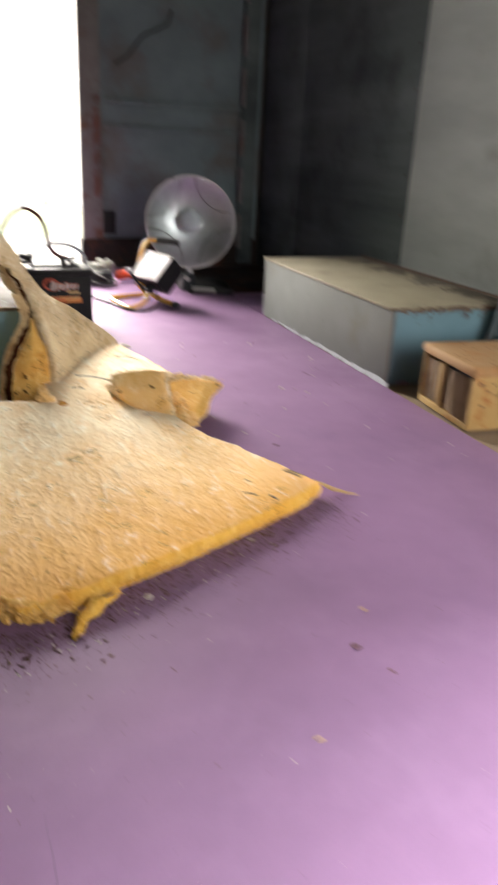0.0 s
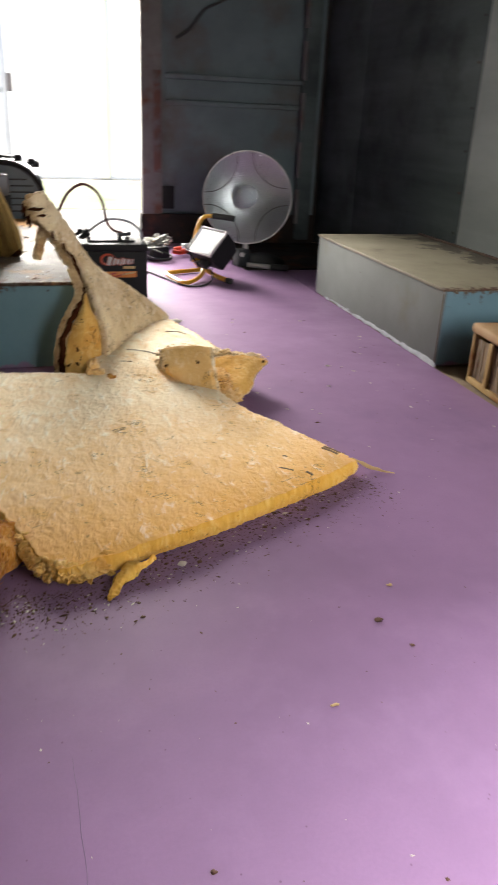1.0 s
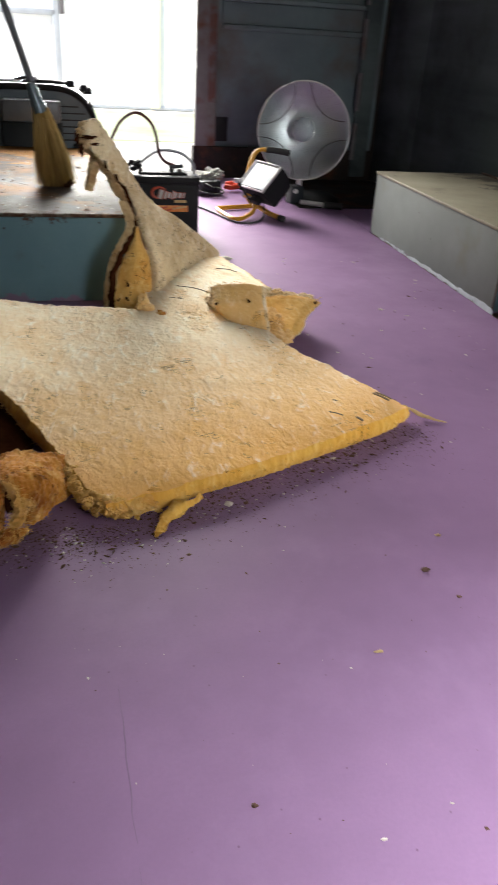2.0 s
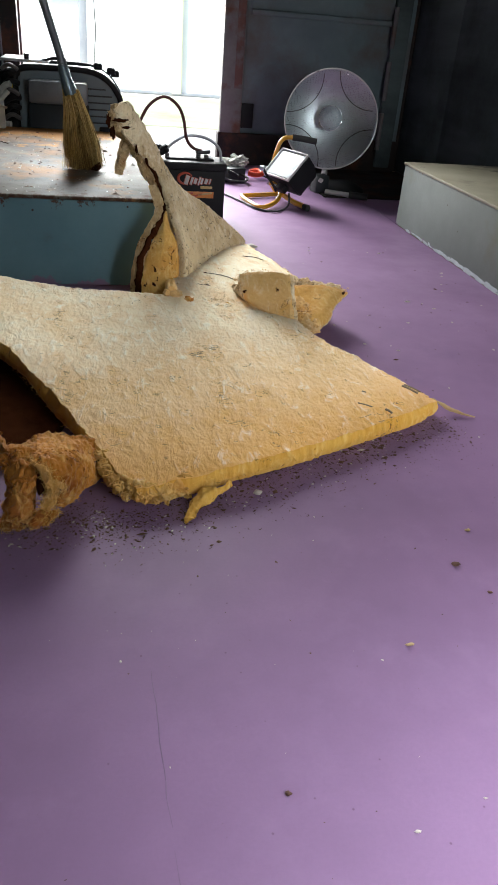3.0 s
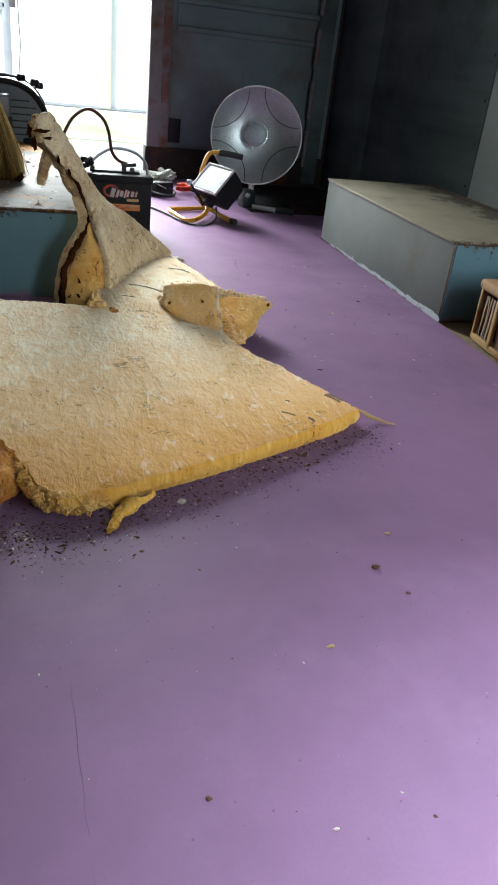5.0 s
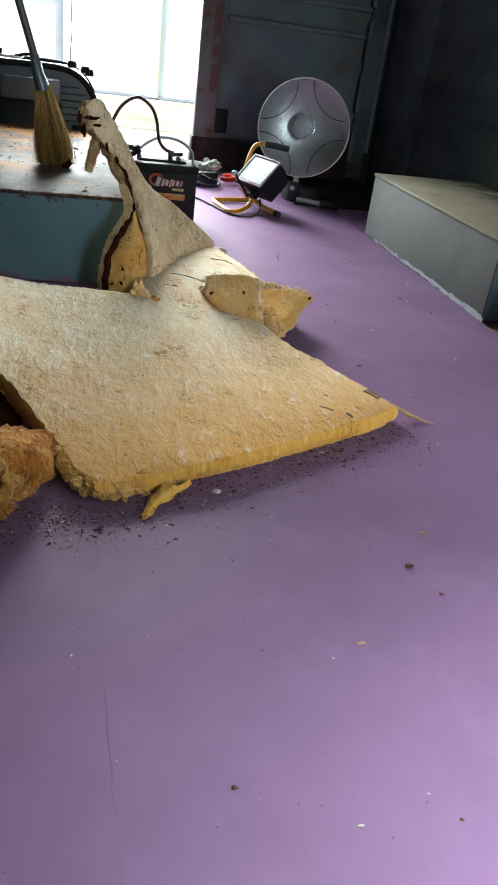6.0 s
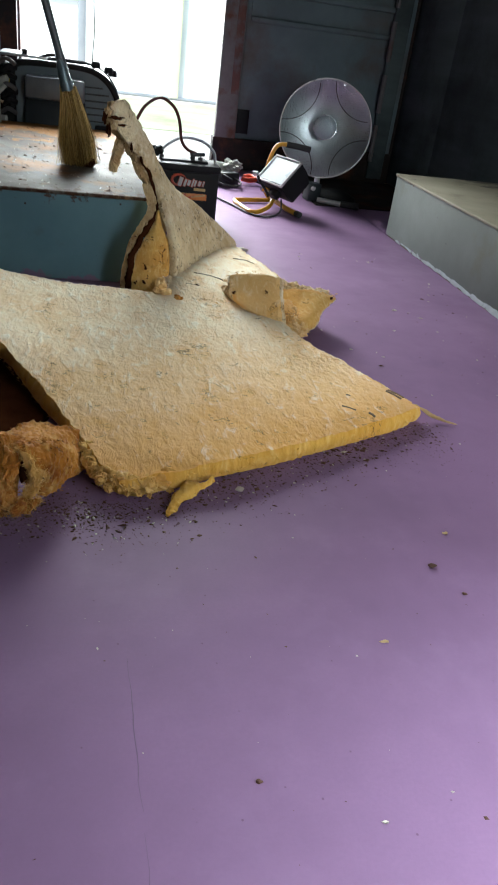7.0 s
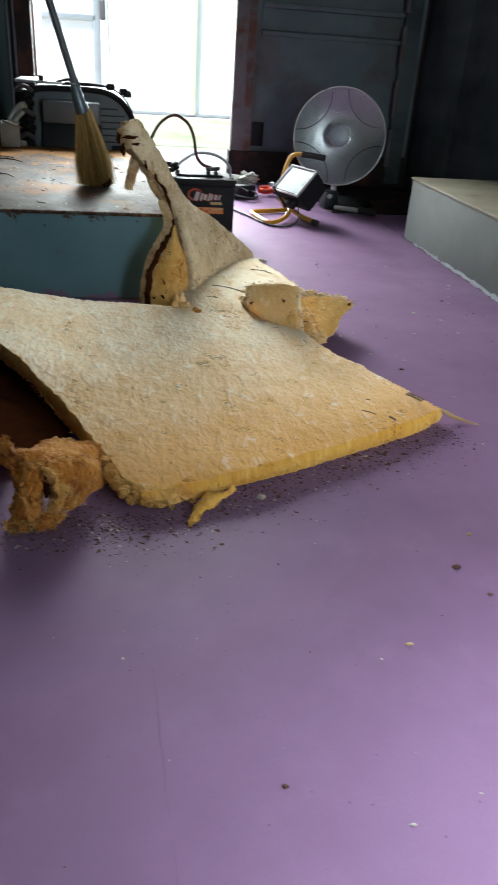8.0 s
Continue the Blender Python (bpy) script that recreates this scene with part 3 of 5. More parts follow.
# ---- insulation ----
def tufts(centre_line, count, length, seed, spread=0.006, lift=0.3):
    """Loose fibres that stick out along a torn edge."""
    r = random.Random(seed)
    bm = bmesh.new()
    line = spline(centre_line, 10)
    for _ in range(count):
        k = r.randrange(len(line) - 1)
        p = line[k].lerp(line[k + 1], r.random()) + Vector((r.uniform(-1, 1), r.uniform(-1, 1), r.uniform(-1, 1))) * spread
        d = Vector((r.gauss(0, 1), r.gauss(0, 1) - 0.5, r.gauss(0, lift))).normalized() * length * r.uniform(0.4, 1.3)
        w = Vector((r.gauss(0, 1), r.gauss(0, 1), r.gauss(0, 1))).normalized() * r.uniform(0.0006, 0.002)
        a, b, c, e = p - w, p + w, p + d * 0.6 + w * 0.6 + Vector((0, 0, r.uniform(-0.3, 0.3) * length)), p + d
        vs = [bm.verts.new(v) for v in (a, b, c, e)]
        bm.faces.new(vs)
    return bm


def ragged_bar(pts, radius, amount):
    bm = tube(bmesh.new(), spline(pts, 16), radius, 10)
    for v in bm.verts:
        v.co += noise.noise_vector(v.co * 70) * amount + noise.noise_vector(v.co * 190) * amount * 0.6
    return bm


def wool_bar(pts, radius, amount, seed, flat=1.0, seg=30, steps=16):
    """A thick ragged twist of glass wool along a few points; flat squeezes it along y."""
    line = spline(pts, steps)
    bm = tube(bmesh.new(), line, radius, seg)
    for v in bm.verts:
        c = min(line, key=lambda q: (q - v.co).length_squared)
        v.co.y = c.y + (v.co.y - c.y) * flat
        q = v.co + Vector((seed * 2.3, seed, 0))
        v.co += noise.noise_vector(q * 22) * amount * 1.5 + noise.noise_vector(q * 60) * amount + noise.noise_vector(q * 150) * amount * 0.55
    return bm


def crumbled(spots, seed, sub=4, rough=0.7):
    """Several torn clumps that hang together."""
    bm = bmesh.new()
    for k, (q, sz) in enumerate(spots):
        lump(bm, q, sz, seed + k * 1.7, sub, rough)
    for v in bm.verts:
        v.co += noise.noise_vector(v.co * 130 + Vector((seed, 0, 0))) * 0.0022
    return bm


def burn(q, size):
    """A ragged scorched spot of a few flat flecks."""
    r = random.Random(int(q[0] * 9000 + q[2] * 700))
    return crumbled([((q[0] + r.gauss(0, size * 0.8), q[1], q[2] + r.gauss(0, size * 0.9)), (size * r.uniform(.3, .9), .003, size * r.uniform(.3, .9))) for _ in range(4)], q[0] * 31, 2, 0.9)


def fuzz(bm, count, length, seed, width=0.0004):
    """Fine loose fibres that lie along a wool body and stand off it a little."""
    bm.normal_update()
    verts = list(bm.verts)
    r = random.Random(seed)
    out = bmesh.new()
    for _ in range(count):
        v = r.choice(verts)
        d = v.normal.cross(Vector((r.gauss(0, 1), r.gauss(0, 1), r.gauss(0, 1)))).normalized()
        n, ln = v.normal, length * r.uniform(0.4, 1.4)
        side = n.cross(d).normalized() * width * r.uniform(0.6, 1.5)
        bow = d.cross(n) * r.gauss(0, 0.25) * ln
        p0, p1, p2 = v.co - n * 0.001, v.co + d * ln * 0.5 + n * ln * r.uniform(0.02, 0.25) + bow, v.co + d * ln + n * ln * r.uniform(-0.1, 0.35)
        a = [out.verts.new(p - side) for p in (p0, p1, p2)]
        b = [out.verts.new(p + side) for p in (p0, p1, p2)]
        for i in range(2):
            out.faces.new((a[i], b[i], b[i + 1], a[i + 1]))
    return out


def woolly(name, bm, material, parent, label="", count=500, length=0.010, hair=None):
    """A wool body with its loose fibres."""
    hairs = fuzz(bm, count, length, len(bm.verts))
    body = part(name, bm, material, parent, label)
    tagged(part("fibre_fuzz", hairs, hair or material, body, smooth=False), kind="stuff")
    return body


def rounded(low, high, ends=0.12):
    """A bar's radius along its length, closed to a blunt end at both sides."""
    return lambda t: (low + (high - low) * t) * min(1.0, math.sqrt(max(0.02, min(t, 1 - t) / ends)))


batt = thing("insulation_batt", "large dusty yellow fibreglass insulation batt lying on the floor", "insulation")
part("mat", wool_sheet([
    [(.136, 1.258, .040), (.345, 1.327, .045), (.590, 1.442, .043), (.836, 1.576, .039)],
    [(-.006, 1.548, .083), (.24, 1.62, .063), (.503, 1.688, .052), (.754, 1.742, .045)],
    [(-.178, 1.85, .115), (.109, 1.905, .085), (.416, 1.92, .067), (.660, 1.892, .055)],
    [(-.371, 2.297, .122), (.002, 2.185, .096), (.317, 2.153, .086), (.600, 2.02, .068)]], 0.041, 250, 250, seed=1, rough=0.0028, ragged=0.0052, bulge=0.14, corner=0.014), (SKIN, CORE), batt)
woolly("torn_corner", wool_bar([(.070, 1.390, .030), (.098, 1.335, .025), (.128, 1.297, .021), (.166, 1.283, .018), (.212, 1.289, .016), (.258, 1.307, .014)], rounded(.021, .015, 0.2), 0.0068, 61, 1.0, 44, 30), CUTWOOL, batt, "crumbling yellow torn corner", 500, 0.006)
rng = random.Random(46)
bits = []
for k in range(54):
    c = along([Vector(q) for q in ((.055, 1.405, .034), (.092, 1.335, .028), (.128, 1.283, .020), (.170, 1.268, .016), (.235, 1.285, .014))], rng.random())
    bits.append((c + Vector((rng.gauss(0, .006), rng.gauss(0, .006), rng.gauss(0, .007))), (rng.uniform(.005, .014), rng.uniform(.004, .011), rng.uniform(.004, .010))))
woolly("torn_fringe", crumbled(bits, 47, 3, 0.8), CUTWOOL, batt, "loose yellow crumbs of the torn corner", 500, 0.006)
edge = [(.125, 1.262, .03), (.35, 1.325, .025), (.60, 1.445, .022), (.828, 1.573, .018)]
tagged(part("fibre_fuzz", tufts(edge, 220, 0.007, 5), CORE, batt, smooth=False), kind="stuff")
tagged(part("fibre_fuzz", tufts([(.13, 1.26, .02), (.08, 1.33, .03), (.0, 1.52, .05), (-.10, 1.70, .07)], 160, 0.009, 6), CUTWOOL, batt, smooth=False), kind="stuff")
for p, q, w in (((.764, 1.632, .050), (.790, 1.598, .047), .007), ((.772, 1.640, .049), (.800, 1.606, .046), .005), ((.630, 1.548, .0505), (.657, 1.530, .0495), .004), ((.683, 1.517, .050), (.692, 1.502, .0485), .007), ((.655, 1.60, .053), (.664, 1.596, .052), .004)):
    part("splinter", tube(bmesh.new(), [p, ((p[0] + q[0]) / 2, (p[1] + q[1]) / 2, (p[2] + q[2]) / 2 + .001), q], w * 0.35, 5), BARE, batt, "brown splinter stuck in the wool")

back = thing("insulation_piece", "pale torn fibreglass sheet tucked behind the large batt", "insulation")
part("mat", wool_sheet([
    [(.292, 2.165, .072), (.453, 2.125, .070), (.617, 1.985, .060)],
    [(.302, 2.315, .076), (.519, 2.34, .070), (.734, 2.256, .050)],
    [(.352, 2.415, .076), (.532, 2.528, .068), (.715, 2.500, .045)],
    [(.455, 2.595, .071), (.548, 2.691, .065), (.655, 2.750, .045)],
    [(.555, 2.815, .062), (.58, 2.845, .060), (.610, 2.885, .045)]], 0.040, 140, 160, seed=2, rough=0.0026, ragged=0.014), (SKIN, CORE), back)
for k, (p, q) in enumerate((((.40, 2.40, .074), (.50, 2.33, .071)), ((.56, 2.62, .066), (.63, 2.60, .060)), ((.36, 2.28, .075), (.43, 2.24, .073)))):
    mid = ((p[0] + q[0]) / 2, (p[1] + q[1]) / 2 + .012, (p[2] + q[2]) / 2 + .001)
    part("crack", ragged_bar([p, mid, q], 0.0012, 0.0015), KRAFTSHADE, back, "thin dark crack")

flap = thing("insulation_scrap", "torn upturned lump of yellow fibreglass on the batt edge", "insulation")
part("lobe", wool_sheet([
    [(.478, 2.115, .085), (.514, 2.075, .070), (.557, 2.04, .060), (.597, 2.012, .052)],
    [(.466, 2.130, .118), (.512, 2.098, .116), (.562, 2.066, .110), (.594, 2.030, .092)],
    [(.466, 2.165, .146), (.512, 2.150, .157), (.556, 2.126, .164), (.592, 2.100, .164)]], 0.026, 80, 64, rough=0.0022, ragged=0.004, seed=5, corner=0.0), (FLAPWOOL, FACE), flap)
part("lobe", wool_sheet([
    [(.598, 2.070, .046), (.626, 2.010, .044), (.662, 2.01, .045), (.708, 2.055, .048)],
    [(.618, 2.160, .068), (.660, 2.110, .072), (.706, 2.09, .080), (.752, 2.122, .074)],
    [(.628, 2.215, .092), (.684, 2.195, .108), (.741, 2.185, .109), (.800, 2.182, .092)]], 0.030, 80, 64, rough=0.0032, ragged=0.006, seed=9, corner=0.004), (CUTWOOL, FACE), flap)
rng = random.Random(12)
torn = []
for k in range(46):
    t, a = rng.random(), rng.gauss(0, 1)
    c = Vector((.618, 2.120, .088)).lerp(Vector((.632, 1.986, .050)), t)
    torn.append((c + Vector((a * (.008 + .012 * t), rng.gauss(0, .006), rng.gauss(0, .006))), (rng.uniform(.005, .014), rng.uniform(.004, .010), rng.uniform(.004, .009))))
woolly("torn_core", crumbled(torn, 33, 3, 0.8), FLAPWOOL, flap, "matted torn middle", 700, 0.007)
crest = []
for k in range(50):
    t = rng.random()
    c = along([Vector((.480, 2.24, .102)), Vector((.55, 2.25, .106)), Vector((.64, 2.28, .088)), Vector((.72, 2.25, .092)), Vector((.775, 2.215, .090))], t)
    crest.append((c + Vector((rng.gauss(0, .008), rng.gauss(0, .012), rng.gauss(0, .005))), (rng.uniform(.006, .017), rng.uniform(.005, .014), rng.uniform(.004, .008))))
woolly("torn_crest", crumbled(crest, 71, 3, 0.7), FACE, flap, "pale crumbled upper edge", 700, 0.007)
part("filling", wool_sheet([
    [(.49, 2.16, .11), (.60, 2.18, .075), (.75, 2.19, .080)],
    [(.48, 2.21, .105), (.60, 2.23, .085), (.77, 2.21, .084)],
    [(.47, 2.28, .085), (.60, 2.30, .085), (.75, 2.25, .070)]], 0.035, 70, 40, rough=0.004, ragged=0.009, seed=10), (FACE, FACE), flap)
for q, sz in (((.556, 2.072, .130), .003), ((.592, 2.040, .090), .005), ((.474, 2.116, .112), .003), ((.772, 2.150, .098), .004)):
    part("burn_mark", burn(q, sz), KRAFTSHADE, flap, "dark burnt spot")
tagged(part("fibre_fuzz", tufts([(.46, 2.18, .14), (.55, 2.16, .155), (.65, 2.18, .12), (.80, 2.19, .095)], 110, 0.008, 12, 0.005), FLAPWOOL, flap, smooth=False), kind="stuff")

curl = thing("insulation_sheet", "curled-up fibreglass sheet leaning against the teal box", "insulation")
part("mat", wool_sheet([
    [(.318, 2.352, .02), (.318, 2.366, .120), (.305, 2.405, .190), (.283, 2.462, .252), (.256, 2.515, .329), (.222, 2.538, .375), (.166, 2.548, .440), (.138, 2.552, .500)],
    [(.430, 2.600, .02), (.412, 2.610, .112), (.365, 2.605, .198), (.315, 2.570, .262), (.266, 2.540, .329), (.238, 2.542, .370), (.188, 2.550, .446), (.154, 2.556, .514)],
    [(.595, 2.860, .04), (.512, 2.822, .118), (.418, 2.750, .192), (.333, 2.660, .258), (.276, 2.575, .332), (.253, 2.568, .374), (.210, 2.578, .452), (.172, 2.580, .514)]], 0.026, 180, 100, seed=3, ragged=0.007, rough=0.0040), (FACE, FACE), curl)
part("cut_end", wool_sheet([
    [(.194, 2.357, .012), (.250, 2.343, .012), (.314, 2.350, .012)],
    [(.206, 2.366, .086), (.260, 2.348, .093), (.318, 2.357, .097)],
    [(.230, 2.391, .152), (.271, 2.373, .161), (.314, 2.386, .164)],
    [(.264, 2.430, .207), (.278, 2.419, .214), (.295, 2.431, .216)],
    [(.277, 2.460, .245), (.282, 2.454, .248), (.288, 2.460, .249)]], 0.05, 60, 80, rough=0.0022, ragged=0.003, seed=7), (CUTWOOL, FACE), curl, "yellow cut end")
kraft_line = [(.192, 2.350, .010), (.202, 2.358, .088), (.219, 2.378, .147), (.250, 2.416, .196), (.280, 2.450, .233), (.283, 2.470, .257), (.272, 2.488, .297), (.249, 2.513, .345), (.226, 2.528, .39)]
part("kraft_edge", wool_bar(kraft_line, lambda t: 0.0105 - 0.0065 * t, 0.0046, 4, 0.7, 14, 24), KRAFTSHADE, curl, "dark burnt kraft edge")
part("back_skin", wool_sheet([
    [(.178, 2.368, .008), (.184, 2.378, .081), (.200, 2.398, .148), (.226, 2.430, .192), (.250, 2.462, .226), (.253, 2.486, .255), (.236, 2.504, .305)],
    [(.188, 2.364, .008), (.195, 2.372, .084), (.212, 2.392, .148), (.240, 2.425, .194), (.270, 2.458, .230), (.275, 2.482, .256), (.260, 2.502, .303)],
    [(.204, 2.368, .008), (.212, 2.376, .086), (.228, 2.400, .149), (.254, 2.434, .196), (.280, 2.464, .232), (.284, 2.488, .257), (.272, 2.508, .301)]], 0.010, 90, 14, rough=0.003, ragged=0.004, seed=24), (KRAFTSHADE, TIPWOOL), curl, "pale outer skin")
neck_line = [(.274, 2.484, .235), (.264, 2.504, .275), (.245, 2.528, .319), (.221, 2.550, .366), (.196, 2.565, .412), (.172, 2.573, .450), (.156, 2.578, .480), (.150, 2.582, .508)]
woolly("torn_tip", wool_bar(neck_line, lambda t: (0.008 + 0.026 * min(1, t * 1.25)) * min(1.0, math.sqrt(max(0.03, (1 - t) / 0.10))), 0.0042, 11, 0.75, 40, 26), TIPWOOL, curl, "ragged torn upper end", 700, 0.007)
woolly("fold", wool_bar([(.166, 2.548, .500), (.178, 2.540, .470), (.196, 2.538, .440), (.218, 2.532, .405), (.242, 2.520, .362), (.262, 2.505, .318)], rounded(.012, .006), 0.0048, 21, 0.9, 24, 24), FACE, curl, "pale matted fold", 700, 0.007)
tips = [((.146, 2.545, .512), (.017, .014, .010)), ((.146, 2.528, .462), (.019, .010, .012)), ((.188, 2.530, .430), (.012, .010, .014)), ((.130, 2.532, .492), (.010, .010, .012))]
part("torn_clumps", crumbled(tips, 81, 4, 0.5), TIPWOOL, curl, "torn brown clumps")
# Dark lumps put the shade of the torn holes into colour.
for q, sz in (((.122, 2.526, .478), (.006, .008, .014)), ((.156, 2.522, .480), (.018, .005, .004)), ((.172, 2.520, .462), (.010, .004, .003)), ((.134, 2.522, .448), (.006, .006, .016)), ((.200, 2.508, .405), (.003, .004, .012))):
    part("burn_mark", lump(bmesh.new(), q, sz, q[2] * 40, 4, 0.9), KRAFTSHADE, curl, "dark lump standing in for the shade in a torn hole")
woolly("strand", wool_bar([(.194, 2.552, .440), (.178, 2.562, .415), (.166, 2.572, .390), (.157, 2.578, .360), (.148, 2.582, .322)], lambda t: 0.024 - 0.014 * t, 0.0035, 14, 0.6, 18), TIPWOOL, curl, "thin torn strand hanging over the box", 700, 0.007)
for q, sz in (((.243, 2.340, .050), .005), ((.252, 2.340, .066), .003), ((.246, 2.341, .098), .004), ((.218, 2.348, .045), .004), ((.212, 2.350, .022), .005), ((.295, 2.346, .048), .003), ((.262, 2.362, .180), .003)):
    part("burn_mark", burn(q, sz), KRAFTSHADE, curl, "dark burnt spot")
tagged(part("fibre_fuzz", tufts([(.155, 2.57, .515), (.20, 2.555, .43), (.25, 2.53, .35), (.30, 2.56, .29), (.45, 2.78, .175)], 160, 0.008, 15, 0.012), FACE, curl, smooth=False), kind="stuff")

scrap = thing("insulation_scrap", "small crumbled lump of fibreglass at the sheet joint", "insulation")
part("clump", crumbled([((.277, 2.160, .104), (.015, .013, .022)), ((.290, 2.145, .092), (.018, .012, .009)), ((.268, 2.155, .090), (.012, .011, .009))], 20, 4, 0.25), FLAPWOOL, scrap)
part("brown_bit", crumbled([((.318, 2.10, .092), (.010, .007, .006)), ((.326, 2.10, .090), (.008, .006, .005))], 44, 3, 0.6), ROLLWOOL, scrap, "reddish brown scorched bit")

roll = thing("insulation_roll", "curled orange-brown fibreglass scrap under the batt", "insulation")
woolly("shell", wool_sheet([
    [(-.060, 1.37, .088), (.0, 1.385, .090), (.06, 1.40, .066), (.098, 1.41, .012)],
    [(-.050, 1.305, .096), (-.002, 1.306, .099), (.050, 1.325, .078), (.088, 1.36, .012)],
    [(-.040, 1.268, .088), (.000, 1.264, .090), (.044, 1.290, .066), (.074, 1.325, .010)],
    [(-.026, 1.262, .052), (.006, 1.252, .056), (.036, 1.272, .040), (.050, 1.296, .010)],
    [(-.014, 1.272, .014), (.004, 1.262, .012), (.020, 1.270, .010), (.034, 1.284, .006)]][::-1], 0.014, 110, 110, rough=0.008, ragged=0.010, seed=13), (ROLLWOOL, ROLLWOOL), roll, "curved orange-brown shell", 900, 0.008)
woolly("lip", wool_bar([(-.030, 1.256, .096), (-.012, 1.246, .090), (.002, 1.240, .074), (.004, 1.238, .056), (-.002, 1.238, .038), (-.012, 1.242, .024)], rounded(.007, .013), 0.0075, 9, 0.7, 30, 24), CUTWOOL, roll, "pale yellow inner lip", 900, 0.010)
woolly("tail", wool_bar([(-.150, 1.335, .118), (-.108, 1.31, .110), (-.076, 1.285, .100), (-.054, 1.262, .082), (-.044, 1.245, .058), (-.048, 1.228, .036), (-.054, 1.216, .014)], lambda t: 0.012 + 0.014 * t, 0.0095, 3, 0.62, 48, 30), ROLLWOOL, roll, "twisted frayed end", 900, 0.008)
woolly("web", wool_sheet([
    [(-.086, 1.300, .098), (-.060, 1.290, .102), (-.034, 1.285, .098)],
    [(-.070, 1.270, .060), (-.046, 1.264, .064), (-.026, 1.268, .062)],
    [(-.076, 1.240, .020), (-.050, 1.240, .022), (-.028, 1.250, .020)]][::-1], 0.012, 50, 60, rough=0.008, ragged=0.012, seed=29), (ROLLWOOL, ROLLWOOL), roll, "crumpled fold", 500, 0.008)
woolly("frayed_foot", wool_bar([(-.088, 1.216, .010), (-.066, 1.206, .012), (-.042, 1.216, .015), (-.018, 1.232, .014), (.004, 1.246, .008)], rounded(.010, .014, 0.25), 0.009, 40, 0.8, 30, 24), ROLLWOOL, roll, "", 1200, 0.010, CUTWOOL)
# Solid dark lump paints the shade in the curl's hole.
part("hollow", lump(bmesh.new(), (-.020, 1.252, .062), (.008, .008, .022), 3, 3), KRAFTSHADE, roll, "dark lump standing in for the shade inside the curl")
# Dark filler: the shade behind the curl is put into its colour.
part("prop", lump(bmesh.new(), (-.20, 1.42, .06), (.09, .05, .062), 6, 4, 0.4), KRAFTSHADE, roll, "dark lump standing in for the shade under the batt")
tagged(part("fibre_fuzz", tufts([(-.06, 1.21, .012), (-.045, 1.25, .07), (-.02, 1.28, .105), (.04, 1.31, .08)], 160, 0.008, 19, 0.008), ROLLWOOL, roll, smooth=False), kind="stuff")
# Dark sheet in place of the deep shade below the batt.
under = thing("insulation_piece", "fibreglass layer beneath the large batt, its shade put into a dark colour", "insulation")
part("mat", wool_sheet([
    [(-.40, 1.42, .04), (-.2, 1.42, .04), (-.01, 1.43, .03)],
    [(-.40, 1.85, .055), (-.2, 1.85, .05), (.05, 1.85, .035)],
    [(-.40, 2.15, .06), (-.2, 2.15, .05), (.1, 2.05, .035)]], 0.028, 40, 40, seed=17), (KRAFTSHADE, KRAFTSHADE), under)

tip = thing("insulation_scrap", "small yellow flake poking out from under the batt", "insulation")
part("flake", wool_sheet([
    [(.214, 1.212, .007), (.222, 1.206, .008), (.232, 1.211, .007)],
    [(.222, 1.226, .011), (.232, 1.225, .013), (.244, 1.232, .010)],
    [(.238, 1.256, .016), (.254, 1.252, .017), (.274, 1.262, .012)],
    [(.260, 1.290, .02), (.285, 1.286, .022), (.316, 1.300, .02)]], 0.005, 70, 70, rough=0.005, ragged=0.008, seed=23, bulge=0.1), (CORE, CORE), tip)
sliver = thing("straw", "thin yellow sliver of wood lying by the batt corner", "splinter")
part("stem", ragged_bar([(.830, 1.602, .030), (.850, 1.592, .022), (.872, 1.588, .010), (.895, 1.574, .006), (.923, 1.559, .003)], lambda s: 0.0052 * (1 - 0.7 * abs(2 * s - 0.9)), 0.0012), STRAWBIT, sliver)

# ---- rusty vent box by the wall ----
vent = thing("vent_heater", "rusty tan metal heater box with bent vertical slats", "heater", pose(1.452, 2.0, 0, 0, 0, -5))
hood = bmesh.new()
bx(hood, (0.35, 0.312, 0.032), (0.17, 0, 0.179), 0.011, seg=3)
for v in hood.verts:
    v.co += noise.noise_vector(v.co * 14) * 0.004
part("hood", hood, HEATERTOP, vent, "rust-eaten folded top")
shell = bmesh.new()
bx(shell, (0.335, 0.012, 0.17), (0.17, -0.142, 0.087), 0.003)
bx(shell, (0.335, 0.012, 0.17), (0.17, 0.142, 0.087), 0.003)
bx(shell, (0.012, 0.28, 0.165), (0.325, 0, 0.085), 0.003)
bx(shell, (0.335, 0.28, 0.012), (0.17, 0, 0.006), 0.003)
bx(shell, (0.012, 0.020, 0.15), (0.006, 0.03, 0.085), 0.003)
bx(shell, (0.012, 0.29, 0.018), (0.008, 0, 0.012), 0.003)
part("case", shell, HEATERRUST, vent)
# Black plate paints the shade inside the case.
part("dark_inside", box((0.004, 0.27, 0.14), (0.05, 0, 0.085)), BLACKPLASTIC, vent, "black plate for the shade behind the slats")
rng = random.Random(21)
